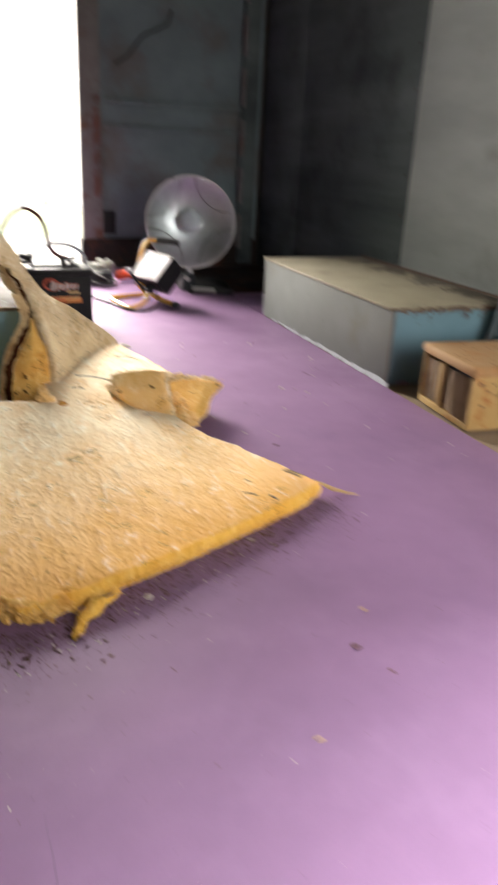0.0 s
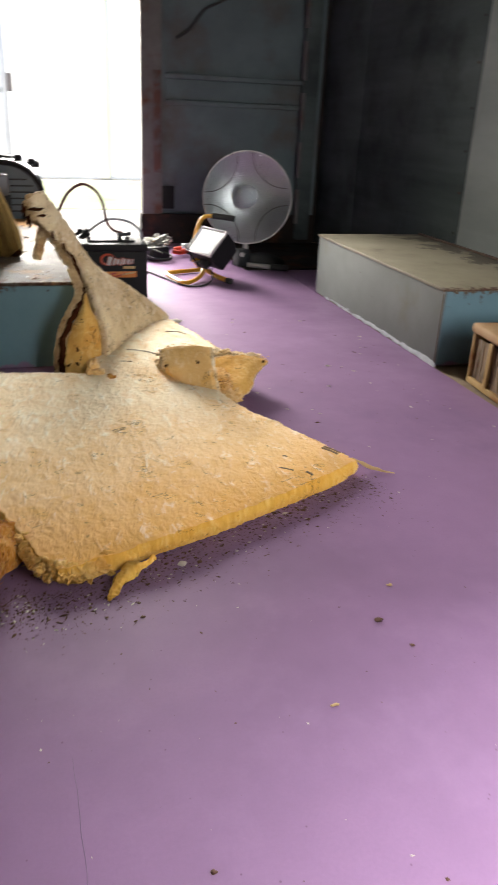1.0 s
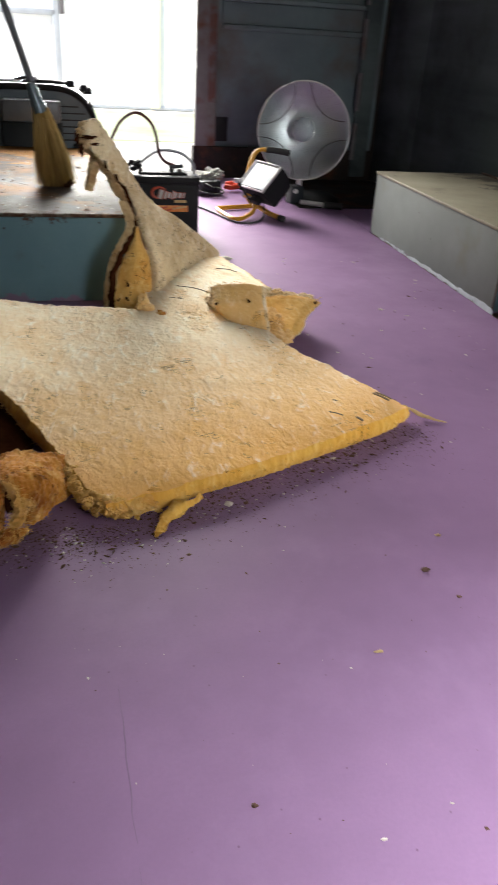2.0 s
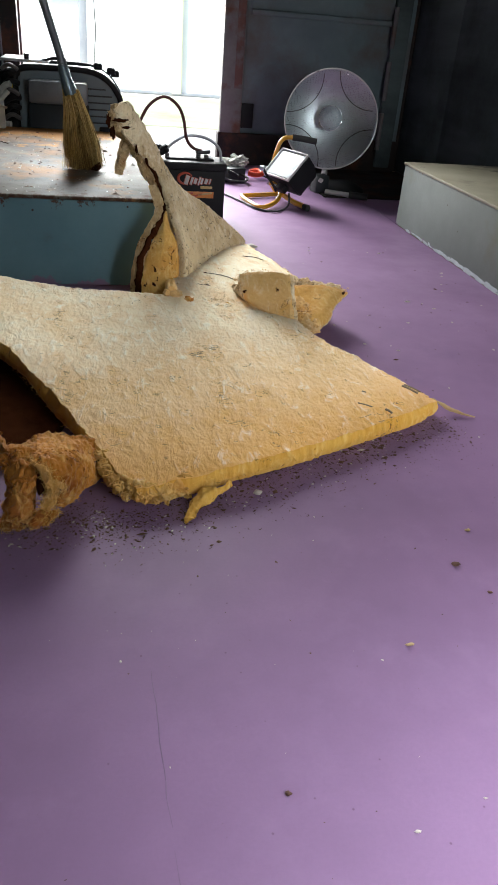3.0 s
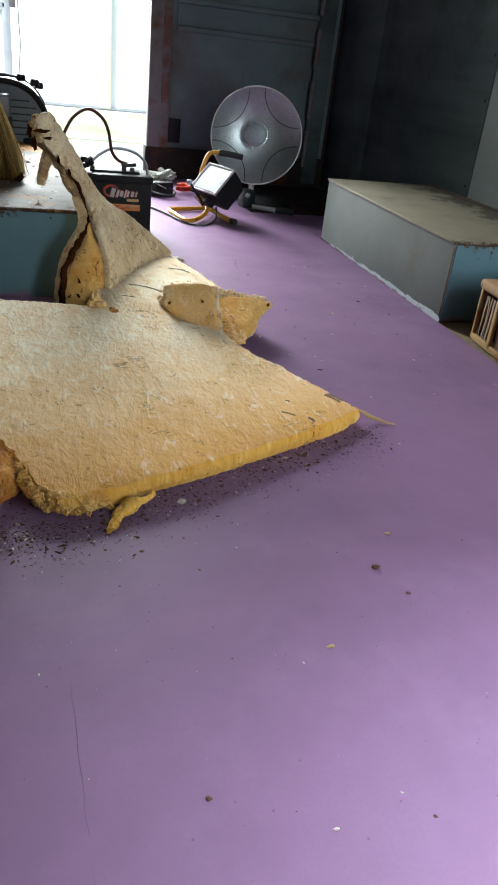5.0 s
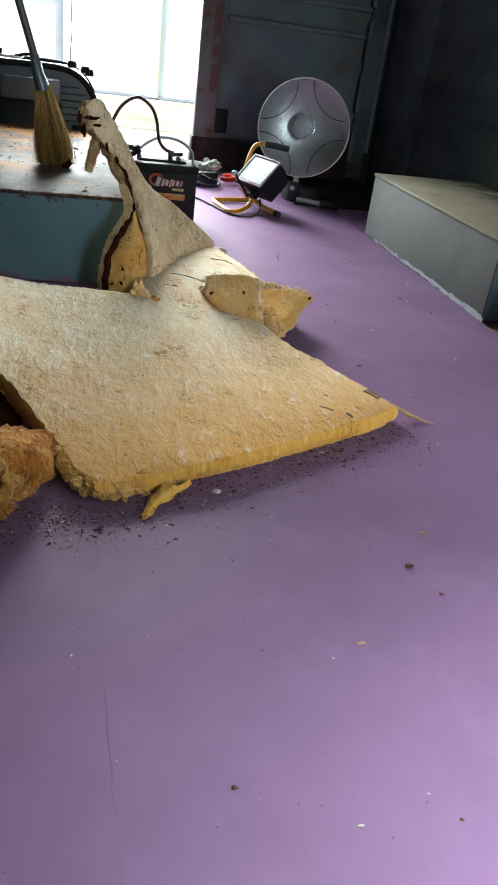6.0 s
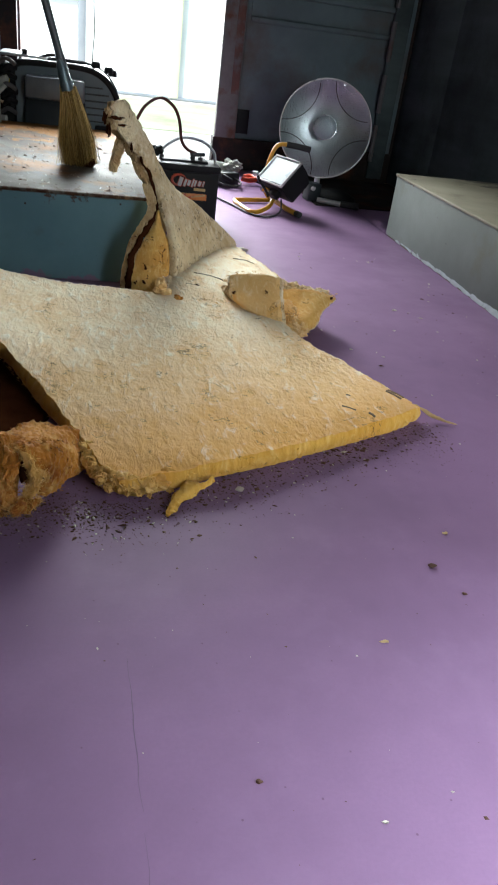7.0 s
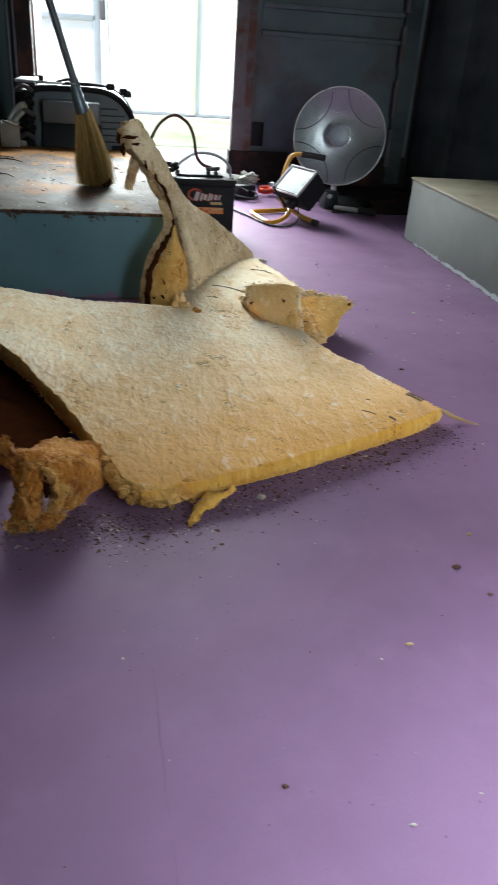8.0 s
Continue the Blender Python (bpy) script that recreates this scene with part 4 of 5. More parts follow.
for k in range(18):
    yy = 0.130 - 0.0150 * k
    if abs(yy - 0.03) < 0.013:
        continue
    bent = bmesh.new()
    tilt, bow = rng.gauss(0, 0.010), rng.gauss(0, 0.007)
    turn_z = 1.35 + rng.uniform(-0.3, 0.3) if k < 12 else rng.uniform(-0.3, 0.1)
    rows = []
    for i in range(7):
        z = 0.018 + 0.132 * i / 6
        c = Vector((0.012, yy + tilt * (i / 6 - 0.5) + bow * math.sin(math.pi * i / 6), z))
        d = Vector((math.cos(turn_z), math.sin(turn_z), 0)) * (0.0056 if k < 12 else 0.010)
        w = Vector((-d.y, d.x, 0)).normalized() * 0.0010
        rows.append([bent.verts.new(c - d - w), bent.verts.new(c + d - w), bent.verts.new(c + d + w), bent.verts.new(c - d + w)])
    for a, b in zip(rows, rows[1:]):
        for i in range(4):
            bent.faces.new((a[i], a[(i + 1) % 4], b[(i + 1) % 4], b[i]))
    bent.faces.new(rows[0][::-1])
    bent.faces.new(rows[-1])
    part("slat", bent, SLAT, vent)
for k in range(9):
    t = rng.random()
    part("rust_patch", lump(bmesh.new(), (0.02 + 0.29 * t, -0.1482, 0.145 - rng.random() ** 2 * 0.10), (rng.uniform(.002, .006), .0012, rng.uniform(.002, .005)), k + 5, 3, 0.9), RUSTEDGE, vent)
for q in ((0.1, 0.11), (0.2, 0.12), (0.24, 0.12), (0.15, 0.05), (0.21, 0.06)):
    part("rivet", lathe(bmesh.new(), [(0.0, 0.004), (0.004, 0.003), (0.006, 0.0)], 10, pose(q[0], -0.1485, q[1], 90)), KRAFTSHADE, vent)

lean_bar = thing("metal_bar", "blue-grey flat metal bar leaning on the side wall", "bar")
part("bar", box((0.026, 0.012, 0.68), (1.84, 2.24, 0.333), 0.003, (0, 17, 0)), DOORMETAL, lean_bar)
panel_thing = thing("leaning_sheet", "pale blue painted panel with red stain by the wall", "panel")
part("sheet", box((0.12, 0.010, 0.40), (1.868, 2.19, 0.205), 0.003, (0, 10, 0)), TEAL, panel_thing)
part("red_stain", box((0.016, 0.004, 0.16), (1.84, 2.184, 0.27), 0.001, (0, 12, 0)), RUSTYRED, panel_thing, "red rusty streak")

# ---- dish heater ----
DISH = Vector((1.268, 4.14, 0.356))
NORMAL = (Vector((0.10, 0.17, 0.74)) - DISH).normalized()
aim = Matrix.Translation(DISH) @ NORMAL.to_track_quat("Z", "Y").to_matrix().to_4x4()
heater = thing("dish_heater", "round silver dish heater with wire guard and dark base", "heater")
R = 0.236
dish = bmesh.new()
prof = [(r * R / 20, -0.075 * (1 - (r / 20) ** 2)) for r in range(0, 21)]
lathe(dish, prof + [(R - 0.002, -0.006)] + [(r * R / 20, -0.075 * (1 - (r / 20) ** 2) - 0.005) for r in range(19, -1, -1)], 72, aim)
part("reflector", dish, REFLECTOR, heater)
part("rim", tube(bmesh.new(), [aim @ Vector((R * math.cos(a), R * math.sin(a), 0)) for a in [2 * math.pi * k / 72 for k in range(72)]], 0.0042, 8, True), SILVER, heater, "bright chrome rim")
hub = bmesh.new()
lathe(hub, [(0.0, 0.026), (0.03, 0.0255), (0.050, 0.023), (0.057, 0.018), (0.060, 0.006), (0.058, -0.03), (0.03, -0.05), (0.0, -0.05)], 36, aim @ Matrix.Translation((-0.002, 0.008, 0)))
emitter_cap = part("emitter_cap", hub, HUBGREY, heater, "grey round centre cap")
part("emitter_ring", tube(bmesh.new(), [aim @ Vector((0.058 * math.cos(a) - 0.002, 0.058 * math.sin(a) + 0.008, 0.010)) for a in [2 * math.pi * k / 40 for k in range(40)]], 0.003, 6, True), CHROME, emitter_cap)


def dome(x, y):
    return aim @ Vector((x, y, 0.030 * (1 - (x * x + y * y) / R ** 2)))


guard = bmesh.new()
for k in range(1, 46):
    y = -R + 2 * R * k / 46
    half = 0.975 * math.sqrt(R * R - y * y)
    tube(guard, [dome(-half + 2 * half * i / 24, y + 0.004 * math.sin(i * 1.57 + k)) for i in range(25)], 0.00048, 3)
for k in range(1, 34):
    x = -R + 2 * R * k / 34
    half = 0.975 * math.sqrt(R * R - x * x)
    tube(guard, [dome(x, -half + 2 * half * i / 10) for i in range(11)], 0.00028, 3)
tagged(part("guard_mesh", guard, CHROME, heater, "fine wire mesh guard"), kind="stuff")
for a in (50, 140, 225, 318):
    c = Vector((R * 1.26 * math.cos(radians(a)), R * 1.26 * math.sin(radians(a))))
    pts = []
    for k in range(60):
        b = 2 * math.pi * k / 60
        q = c + Vector((math.cos(b), math.sin(b))) * R * 0.72
        if q.length < R * 0.985:
            pts.append((b, q))
    mid = (radians(a) + math.pi) % (2 * math.pi)
    pts.sort(key=lambda s: (s[0] - mid + math.pi) % (2 * math.pi))
    part("guard_wire", tube(bmesh.new(), [dome(q.x, q.y) + NORMAL * 0.002 for _, q in pts], 0.0022, 6), DARKWIRE, heater, "dark curved guard wire")
motor = bmesh.new()
lathe(motor, [(0.0, -0.17), (0.05, -0.165), (0.065, -0.14), (0.065, -0.09), (0.04, -0.07)], 24, aim)
part("housing", motor, BLACKPLASTIC, heater, "black rear housing")
part("pole", tube(bmesh.new(), [(1.30, 4.25, 0.04), (1.30, 4.255, 0.34)], 0.016, 14), SILVER, heater)
ped = bmesh.new()
bx(ped, (0.075, 0.07, 0.09), (1.242, 4.12, 0.046), 0.008, (0, 0, 12))
pedestal = part("pedestal", ped, DARKPLASTIC, heater, "dark pedestal block")
part("switch_knob", lump(bmesh.new(), (1.235, 4.082, 0.068), (0.014, 0.01, 0.012), 4, 2, 0.3), LABELWHITE, pedestal, "pale switch knob")
base = bmesh.new()
lathe(base, [(0.0, 0.055), (0.05, 0.052), (0.09, 0.04), (0.125, 0.022), (0.132, 0.008), (0.13, 0.002), (0.0, 0.002)], 40, Matrix.Translation((1.38, 4.19, 0)))
part("base", base, BLACKPLASTIC, heater, "black round base")
part("foot_bar", tube(bmesh.new(), [(1.262, 4.062, 0.016), (1.375, 3.985, 0.016)], 0.013, 12), SILVER, heater, "silver foot tube")
part("foot_grip", tube(bmesh.new(), [(1.370, 3.988, 0.018), (1.455, 3.945, 0.018)], 0.017, 12), RUBBER, heater, "black rubber foot")

# ---- work lamp ----
lamp = thing("work_lamp", "black halogen work lamp on a yellow tube stand", "lamp")
U, W = Vector((.108, .048, .122)), Vector((.096, -.209, -.003))
C = Vector((.969, 3.80, .183))
N = W.cross(U).normalized()
U = (U - W * U.dot(W) / W.length_squared)
turn = Matrix((W.normalized(), U.normalized(), N)).transposed().to_4x4()
head_m = Matrix.Translation(C) @ turn
w2, h2 = 0.43 * W.length, 0.46 * U.length


def in_head(bm):
    bm.transform(head_m)
    return bm


frame_bm = bmesh.new()
for sx in (-1, 1):
    bx(frame_bm, (0.007, 2 * h2, 0.012), (sx * (w2 - 0.0035), 0, 0), 0.002)
for sy in (-1, 1):
    bx(frame_bm, (2 * w2 - 0.014, 0.007, 0.012), (0, sy * (h2 - 0.0035), 0), 0.002)
bezel = part("bezel", in_head(frame_bm), LABELWHITE, lamp, "worn white front frame")
lamp_glass = part("glass", in_head(box((2 * w2 - 0.026, 2 * h2 - 0.026, 0.004), (0, 0, -0.001))), FROST, lamp, "frosted pane")
pane_edge = part("pane_edge", in_head(box((2 * w2 - 0.010, 2 * h2 - 0.010, 0.004), (0, 0, -0.004))), BLACKPLASTIC, lamp)
shell = bmesh.new()
v0 = [shell.verts.new((sx * w2 * a, sy * h2 * a, z)) for z, a in ((-0.006, 0.99), (-0.07, 0.98), (-0.13, 0.80)) for sx, sy in ((-1, -1), (1, -1), (1, 1), (-1, 1))]
for k in (0, 4):
    for i in range(4):
        shell.faces.new((v0[k + i], v0[k + (i + 1) % 4], v0[k + 4 + (i + 1) % 4], v0[k + 4 + i]))
shell.faces.new(v0[:4])
shell.faces.new(v0[8:])
bmesh.ops.bevel(shell, geom=list(shell.edges), offset=0.004, segments=2, affect="EDGES")
lamp_housing = part("housing", in_head(shell), BLACKPLASTIC, lamp)
for piece in (bezel, lamp_glass, pane_edge):
    piece.parent = lamp_housing
for k in range(6):
    part("cooling_fin", in_head(box((2 * w2 * 0.6, 0.004, 0.022), (0, -0.045 + 0.018 * k, -0.134), 0.001)), BLACKPLASTIC, lamp_housing)
part("junction_box", in_head(box((0.06, 0.045, 0.035), (0.02, -h2 - 0.010, -0.055), 0.006)), BLACKPLASTIC, lamp)
part("tube_foot", tube(bmesh.new(), spline([(.985, 3.955, .014), (.90, 3.93, .013), (.805, 3.895, .013), (.782, 3.86, .013), (.80, 3.73, .013), (.82, 3.65, .013), (.86, 3.655, .014), (.925, 3.74, .022), (.957, 3.80, .05), (.945, 3.84, .08), (.91, 3.85, .085)]), 0.0108, 12), YELLOW, lamp, "yellow bent tube foot")
part("tube_leg", tube(bmesh.new(), [(.985, 3.86, .03), (1.02, 3.76, .016), (1.052, 3.675, .014)], 0.0125, 12), YELLOW, lamp)
part("end_cap", tube(bmesh.new(), [(1.050, 3.68, .014), (1.062, 3.652, .014)], 0.0145, 12), RUBBER, lamp)
part("upright", tube(bmesh.new(), spline([(.98, 3.95, .014), (.945, 3.945, .06), (.935, 3.94, .11), (.942, 3.94, .18), (.965, 3.945, .255), (.99, 3.945, .282), (1.03, 3.94, .287)]), 0.0102, 12), YELLOW, lamp)
part("grip", tube(bmesh.new(), spline([(1.025, 3.94, .287), (1.08, 3.935, .283), (1.145, 3.925, .275)]), 0.015, 12), RUBBER, lamp, "black foam grip")
part("bracket", tube(bmesh.new(), spline([(.862, 3.81, .160), (.885, 3.79, .125), (.915, 3.78, .085), (.93, 3.79, .06)]), 0.006, 8), BLACKPLASTIC, lamp)
part("clamp_knob", tube(bmesh.new(), [(.850, 3.815, .158), (.868, 3.805, .160)], 0.012, 10), ALU, lamp, "grey clamp knob")
part("clamp", tube(bmesh.new(), [(.905, 3.86, .085), (.955, 3.83, .072)], 0.011, 10), ALU, lamp, "grey metal clamp")
part("power_cord", tube(bmesh.new(), spline([(1.0, 3.80, .05), (.98, 3.72, .008), (.90, 3.60, .006), (.82, 3.63, .006), (.76, 3.80, .006), (.70, 3.95, .006), (.64, 4.02, .006)]), 0.0045, 6), RUBBER, lamp, "black power cord")

# ---- battery ----
battery = thing("battery", "black lead-acid battery with worn label standing on the floor", "battery")
case = bmesh.new()
bx(case, (0.276, 0.175, 0.205), (0.476, 3.478, 0.1035), 0.006)
battery_case = part("case", case, BLACKPLASTIC, battery)
lid = bmesh.new()
bx(lid, (0.286, 0.185, 0.030), (0.476, 3.478, 0.221), 0.006)
bx(lid, (0.20, 0.10, 0.010), (0.47, 3.49, 0.240), 0.004)
battery_lid = part("lid", lid, BLACKPLASTIC, battery, "dusty black lid")
for x in (0.375, 0.54):
    post_ob = part("terminal", lathe(bmesh.new(), [(0.011, 0.0), (0.011, 0.004), (0.009, 0.022), (0.0, 0.023)], 14, Matrix.Translation((x, 3.47, 0.235))), STEELGREY, battery_lid)
clamp = bmesh.new()
bx(clamp, (0.06, 0.028, 0.016), (0.525, 3.465, 0.268), 0.004, (0, -4, 12))
bx(clamp, (0.018, 0.02, 0.03), (0.505, 3.462, 0.254), 0.004)
part("clamp", clamp, DARKPLASTIC, battery)
bracket = bmesh.new()
rng = random.Random(6)
for k in range(7):
    bx(bracket, (0.035, 0.02, 0.012), (0.350 + rng.uniform(-.02, .02), 3.44 + rng.uniform(-.02, .02), 0.255 + rng.uniform(-.01, .03)), 0.003, (rng.uniform(-40, 40), rng.uniform(-50, 50), rng.uniform(-60, 60)))
part("clamp", bracket, BLACKPLASTIC, battery, "black clamp cluster")
part("strap", tube(bmesh.new(), spline([(.355, 3.44, .262), (.40, 3.45, .302), (.46, 3.46, .330), (.54, 3.46, .322), (.592, 3.46, .285), (.603, 3.46, .238)]), 0.006, 8), ALU, battery, "grey carrying strap")
part("cable", tube(bmesh.new(), spline([(.18, 3.46, .262), (.215, 3.455, .30), (.25, 3.45, .355), (.295, 3.45, .435), (.355, 3.45, .472), (.41, 3.45, .445), (.437, 3.45, .395), (.452, 3.45, .32), (.48, 3.455, .285), (.52, 3.46, .272)]), 0.0065, 8), surface("dark_red_cable", (0.10, 0.018, 0.012), (0.05, 0.015, 0.012), 20, 0.5, 0, 0.05, 80), battery, "dark red cable")
FRONT = 3.3895
ring = bmesh.new()
tube(ring, [(0.446 + 0.030 * math.cos(a), FRONT, 0.172 + 0.022 * math.sin(a)) for a in [0.5 + 4.6 * k / 24 for k in range(25)]], lambda q: 0.0018 + 0.0045 * math.sin(math.pi * q), 6)
part("emblem", ring, LABELRED, battery_case, "red swoosh emblem")
for k, (x, w, hgt) in enumerate(((0.452, .016, .036), (0.472, .009, .030), (0.488, .012, .022), (0.504, .006, .032), (0.515, .008, .024), (0.533, .012, .020), (0.549, .006, .020))):
    part("print_shadow", box((w + .004, 0.0015, hgt + .004), (x, FRONT, 0.166 - 0.003 * (k > 0)), 0.0006, (0, 17, 0)), LABELRED, battery_case)
    part("print_bar", box((w, 0.002, hgt), (x, FRONT - 0.0022, 0.166 - 0.003 * (k > 0)), 0.0008, (0, 17, 0)), LABELWHITE, battery_case, "worn white print bar")
part("print_bar", box((0.05, 0.002, 0.011), (0.535, FRONT, 0.138), 0.0008), STRAWBIT, battery_case, "worn pale print bar")
part("label_band", box((0.150, 0.002, 0.026), (0.492, FRONT, 0.108), 0.001), LABELORANGE, battery_case, "orange label band")
for x, z, a in ((0.450, 0.108, -14), (0.49, 0.104, -14), (0.53, 0.112, -10)):
    part("label_streak", box((0.06, 0.002, 0.007), (x, FRONT - 0.002, z), 0.0005, (0, a, 0)), LABELRED if x < .5 else STRAWBIT, battery_case)

# ---- small clutter by the battery ----
rag = thing("rag", "crumpled pale rag beside the battery", "rag")
part("cloth", lump(lump(lump(bmesh.new(), (.80, 4.42, .075), (.06, .05, .03), 2, 4, 0.8), (.855, 4.46, .085), (.05, .04, .028), 5, 4, 0.8), (.75, 4.38, .07), (.05, .04, .03), 9, 4, 0.8), PALECLOTH, rag)
charger = thing("battery_charger", "small dark battery charger half hidden by a rag", "charger")
part("case", box((.13, .12, .07), (.80, 4.36, .036), .008, (0, 0, 20)), DARKPLASTIC, charger)
part("lead", tube(bmesh.new(), spline([(.74, 4.30, .03), (.78, 4.24, .02), (.85, 4.22, .02), (.88, 4.27, .03), (.84, 4.32, .045)]), .006, 8), RUBBER, charger, "black coiled lead")
part("jaw", box((.012, .09, .02), (.80, 4.265, .05), .004, (10, 0, 35)), BLACKPLASTIC, charger)
clip = thing("jumper_clip", "orange-red jumper cable clip on the floor", "clip")
part("grip", tube(bmesh.new(), spline([(.93, 4.47, .03), (.975, 4.46, .038), (.99, 4.42, .03), (.95, 4.40, .026), (.915, 4.42, .028)]), .014, 10), REDPLASTIC, clip)
part("lead", tube(bmesh.new(), spline([(.99, 4.43, .02), (1.03, 4.40, .01), (1.06, 4.38, .008), (1.12, 4.40, .008)]), .005, 6), RUBBER, clip)

# ---- generator behind the box ----
gen = thing("generator", "grey plastic portable generator with ribbed housing", "generator")


def profile(x0, x1, z0, z1, r):
    """Side outline with a large round upper corner at x1."""
    pts = [(x0, z0), (x1, z0)]
    pts += [(x1 - r + r * math.cos(a), z1 - r + r * math.sin(a)) for a in [radians(9 * k) for k in range(11)]]
    return pts + [(x0, z1)]


def extrude(pts, y0, y1, bevel=0.0):
    bm = bmesh.new()
    a = [bm.verts.new((x, y0, z)) for x, z in pts]
    b = [bm.verts.new((x, y1, z)) for x, z in pts]
    n = len(pts)
    bm.faces.new(a)
    bm.faces.new(b[::-1])
    for i in range(n):
        bm.faces.new((a[i], a[(i + 1) % n], b[(i + 1) % n], b[i]))
    if bevel:
        bmesh.ops.bevel(bm, geom=list(bm.edges), offset=bevel, segments=2, affect="EDGES")
    return bm


gen_housing = part("housing", extrude(profile(-0.27, 0.207, 0.03, 0.503, 0.15), 4.16, 4.50, 0.01), GREYPLASTIC, gen)
arch = [(-0.29, 4.15, 0.30), (-0.285, 4.15, 0.44), (-0.25, 4.15, 0.495), (-0.10, 4.15, 0.505), (0.05, 4.15, 0.502), (0.13, 4.15, 0.475), (0.185, 4.15, 0.42), (0.208, 4.15, 0.34), (0.21, 4.15, 0.04)]
part("frame", tube(bmesh.new(), spline(arch), 0.014, 12), BLACKPLASTIC, gen, "black roll frame")
part("frame", tube(bmesh.new(), [(x, 4.50, z) for x, _, z in spline(arch)], 0.014, 12), BLACKPLASTIC, gen, "black roll frame")
# Dark strips put the shade of the vent grooves into colour.
for k, (z, x0, x1) in enumerate(((0.425, 0.02, 0.135), (0.395, 0.02, 0.165), (0.365, 0.02, 0.175), (0.335, 0.02, 0.18), (0.305, 0.02, 0.18), (0.275, 0.03, 0.18))):
    part("vent_rib", box((x1 - x0, 0.008, 0.007), ((x0 + x1) / 2, 4.157, z), 0.002), DARKPLASTIC, gen_housing, "dark strip for the shade in a vent groove")
part("control_box", box((0.27, 0.09, 0.10), (-0.085, 4.115, 0.405), 0.014), HANDLE, gen, "blue-grey control box")
lower_panel = part("lower_panel", box((0.28, 0.012, 0.27), (-0.085, 4.10, 0.225), 0.006, (-14, 0, 0)), DARKPLASTIC, gen, "scuffed dark slanted panel")
for k in range(6):
    part("scuff", box((0.05, 0.002, 0.004), (-0.17 + 0.04 * k, 4.088 - 0.012 * (k % 3), 0.24 - 0.02 * (k % 4)), 0.0, (-14, 20 * (k % 3) - 15, 0)), HANDLE, lower_panel)
part("outlet", box((0.06, 0.012, 0.03), (0.13, 4.155, 0.245), 0.008), BLACKPLASTIC, gen)
part("top_plate", box((0.22, 0.30, 0.012), (-0.235, 4.30, 0.528), 0.003), ALU, gen, "bare metal plate")
part("bolt", tube(bmesh.new(), [(-0.225, 4.17, 0.532), (-0.225, 4.17, 0.556)], 0.012, 8), BLACKPLASTIC, gen)
part("lever", tube(bmesh.new(), spline([(-0.16, 4.16, 0.53), (-0.10, 4.15, 0.545), (-0.05, 4.15, 0.540)]), 0.007, 8), BLACKPLASTIC, gen)
part("engine_block", box((0.09, 0.28, 0.46), (-0.315, 4.34, 0.25), 0.02), BLACKPLASTIC, gen, "black engine block")
for k in range(7):
    y, z = 4.12 + 0.02 * (k % 3), 0.28 + 0.035 * k
    part("engine_part", tube(bmesh.new(), spline([(-.335 + .012 * (k % 2), y, z), (-.30, y - .02, z + .02), (-.265, y, z + .01 * (k % 3))]), 0.010 + 0.003 * (k % 3), 8), BLACKPLASTIC if k % 3 else STEELGREY, gen)
for k, (x, z) in enumerate(((0.10, 0.512), (0.165, 0.492), (0.185, 0.478))):
    part("fuel_cap", lathe(bmesh.new(), [(0.022, 0.0), (0.022, 0.02), (0.016, 0.03), (0.0, 0.03)], 14, Matrix.Translation((x, 4.32 + 0.05 * k, z - 0.012))), BLACKPLASTIC, gen)
part("warning_tag", box((0.02, 0.004, 0.03), (-0.295, 4.14, 0.415), 0.001), surface("yellow_tag", (0.7, 0.5, 0.03), (0.6, 0.42, 0.02), 10, 0.5), gen, "yellow tag")
hose = thing("hose", "looped dirty white hose hanging beside the generator", "hose")
part("loop", tube(bmesh.new(), spline([(-.31, 4.10, .255), (-.37, 4.12, .26), (-.385, 4.12, .32), (-.36, 4.12, .38), (-.325, 4.11, .42), (-.30, 4.10, .43)]), 0.014, 10), PALECLOTH, hose)
part("loop", tube(bmesh.new(), spline([(-.345, 4.06, .257), (-.352, 4.06, .31), (-.345, 4.08, .36), (-.31, 4.09, .40)]), 0.011, 10), PALECLOTH, hose)

paper_box = thing("cardboard_box", "small pale battered cardboard box at the side wall", "box")
part("carton", box((0.085, 0.16, 0.10), (-0.368, 4.02, 0.306), 0.004, (0, 0, 6)), PALECLOTH, paper_box)
part("torn_flap", box((0.09, 0.10, 0.003), (-0.35, 3.95, 0.355), 0.001, (-10, 18, 6)), FLAKE, paper_box)
for k, (a, b) in enumerate((((-.37, 3.57, .259), (-.265, 3.495, .258)), ((-.33, 3.20, .258), (-.258, 3.115, .258)), ((-.40, 3.62, .259), (-.31, 3.60, .258)), ((-.35, 2.90, .258), (-.29, 2.93, .258)))):
    twig = thing("twig", "thin dark dry twig on the box top", "twig", group="twigs on the box")
    mid = (Vector(a) + Vector(b)) / 2 + Vector((0.006, 0.004, 0.003))
    part("stem", tube(bmesh.new(), spline([a, mid, b], 6), lambda q: 0.0028 - 0.0015 * q, 5), KRAFTSHADE, twig)
# ---- broom on the left box ----
broom = thing("broom", "straw broom with grey handle standing on the box", "broom")
rng = random.Random(4)
straw = bmesh.new()
LEVELS = ((.512, .003, .027), (.438, .019, .038), (.348, .033, .052), (.257, .044, .054))


def broom_at(a, q, level):
    z, cx, half = level
    return Vector((cx + a * half, 3.02 + q * half * 0.55, z))


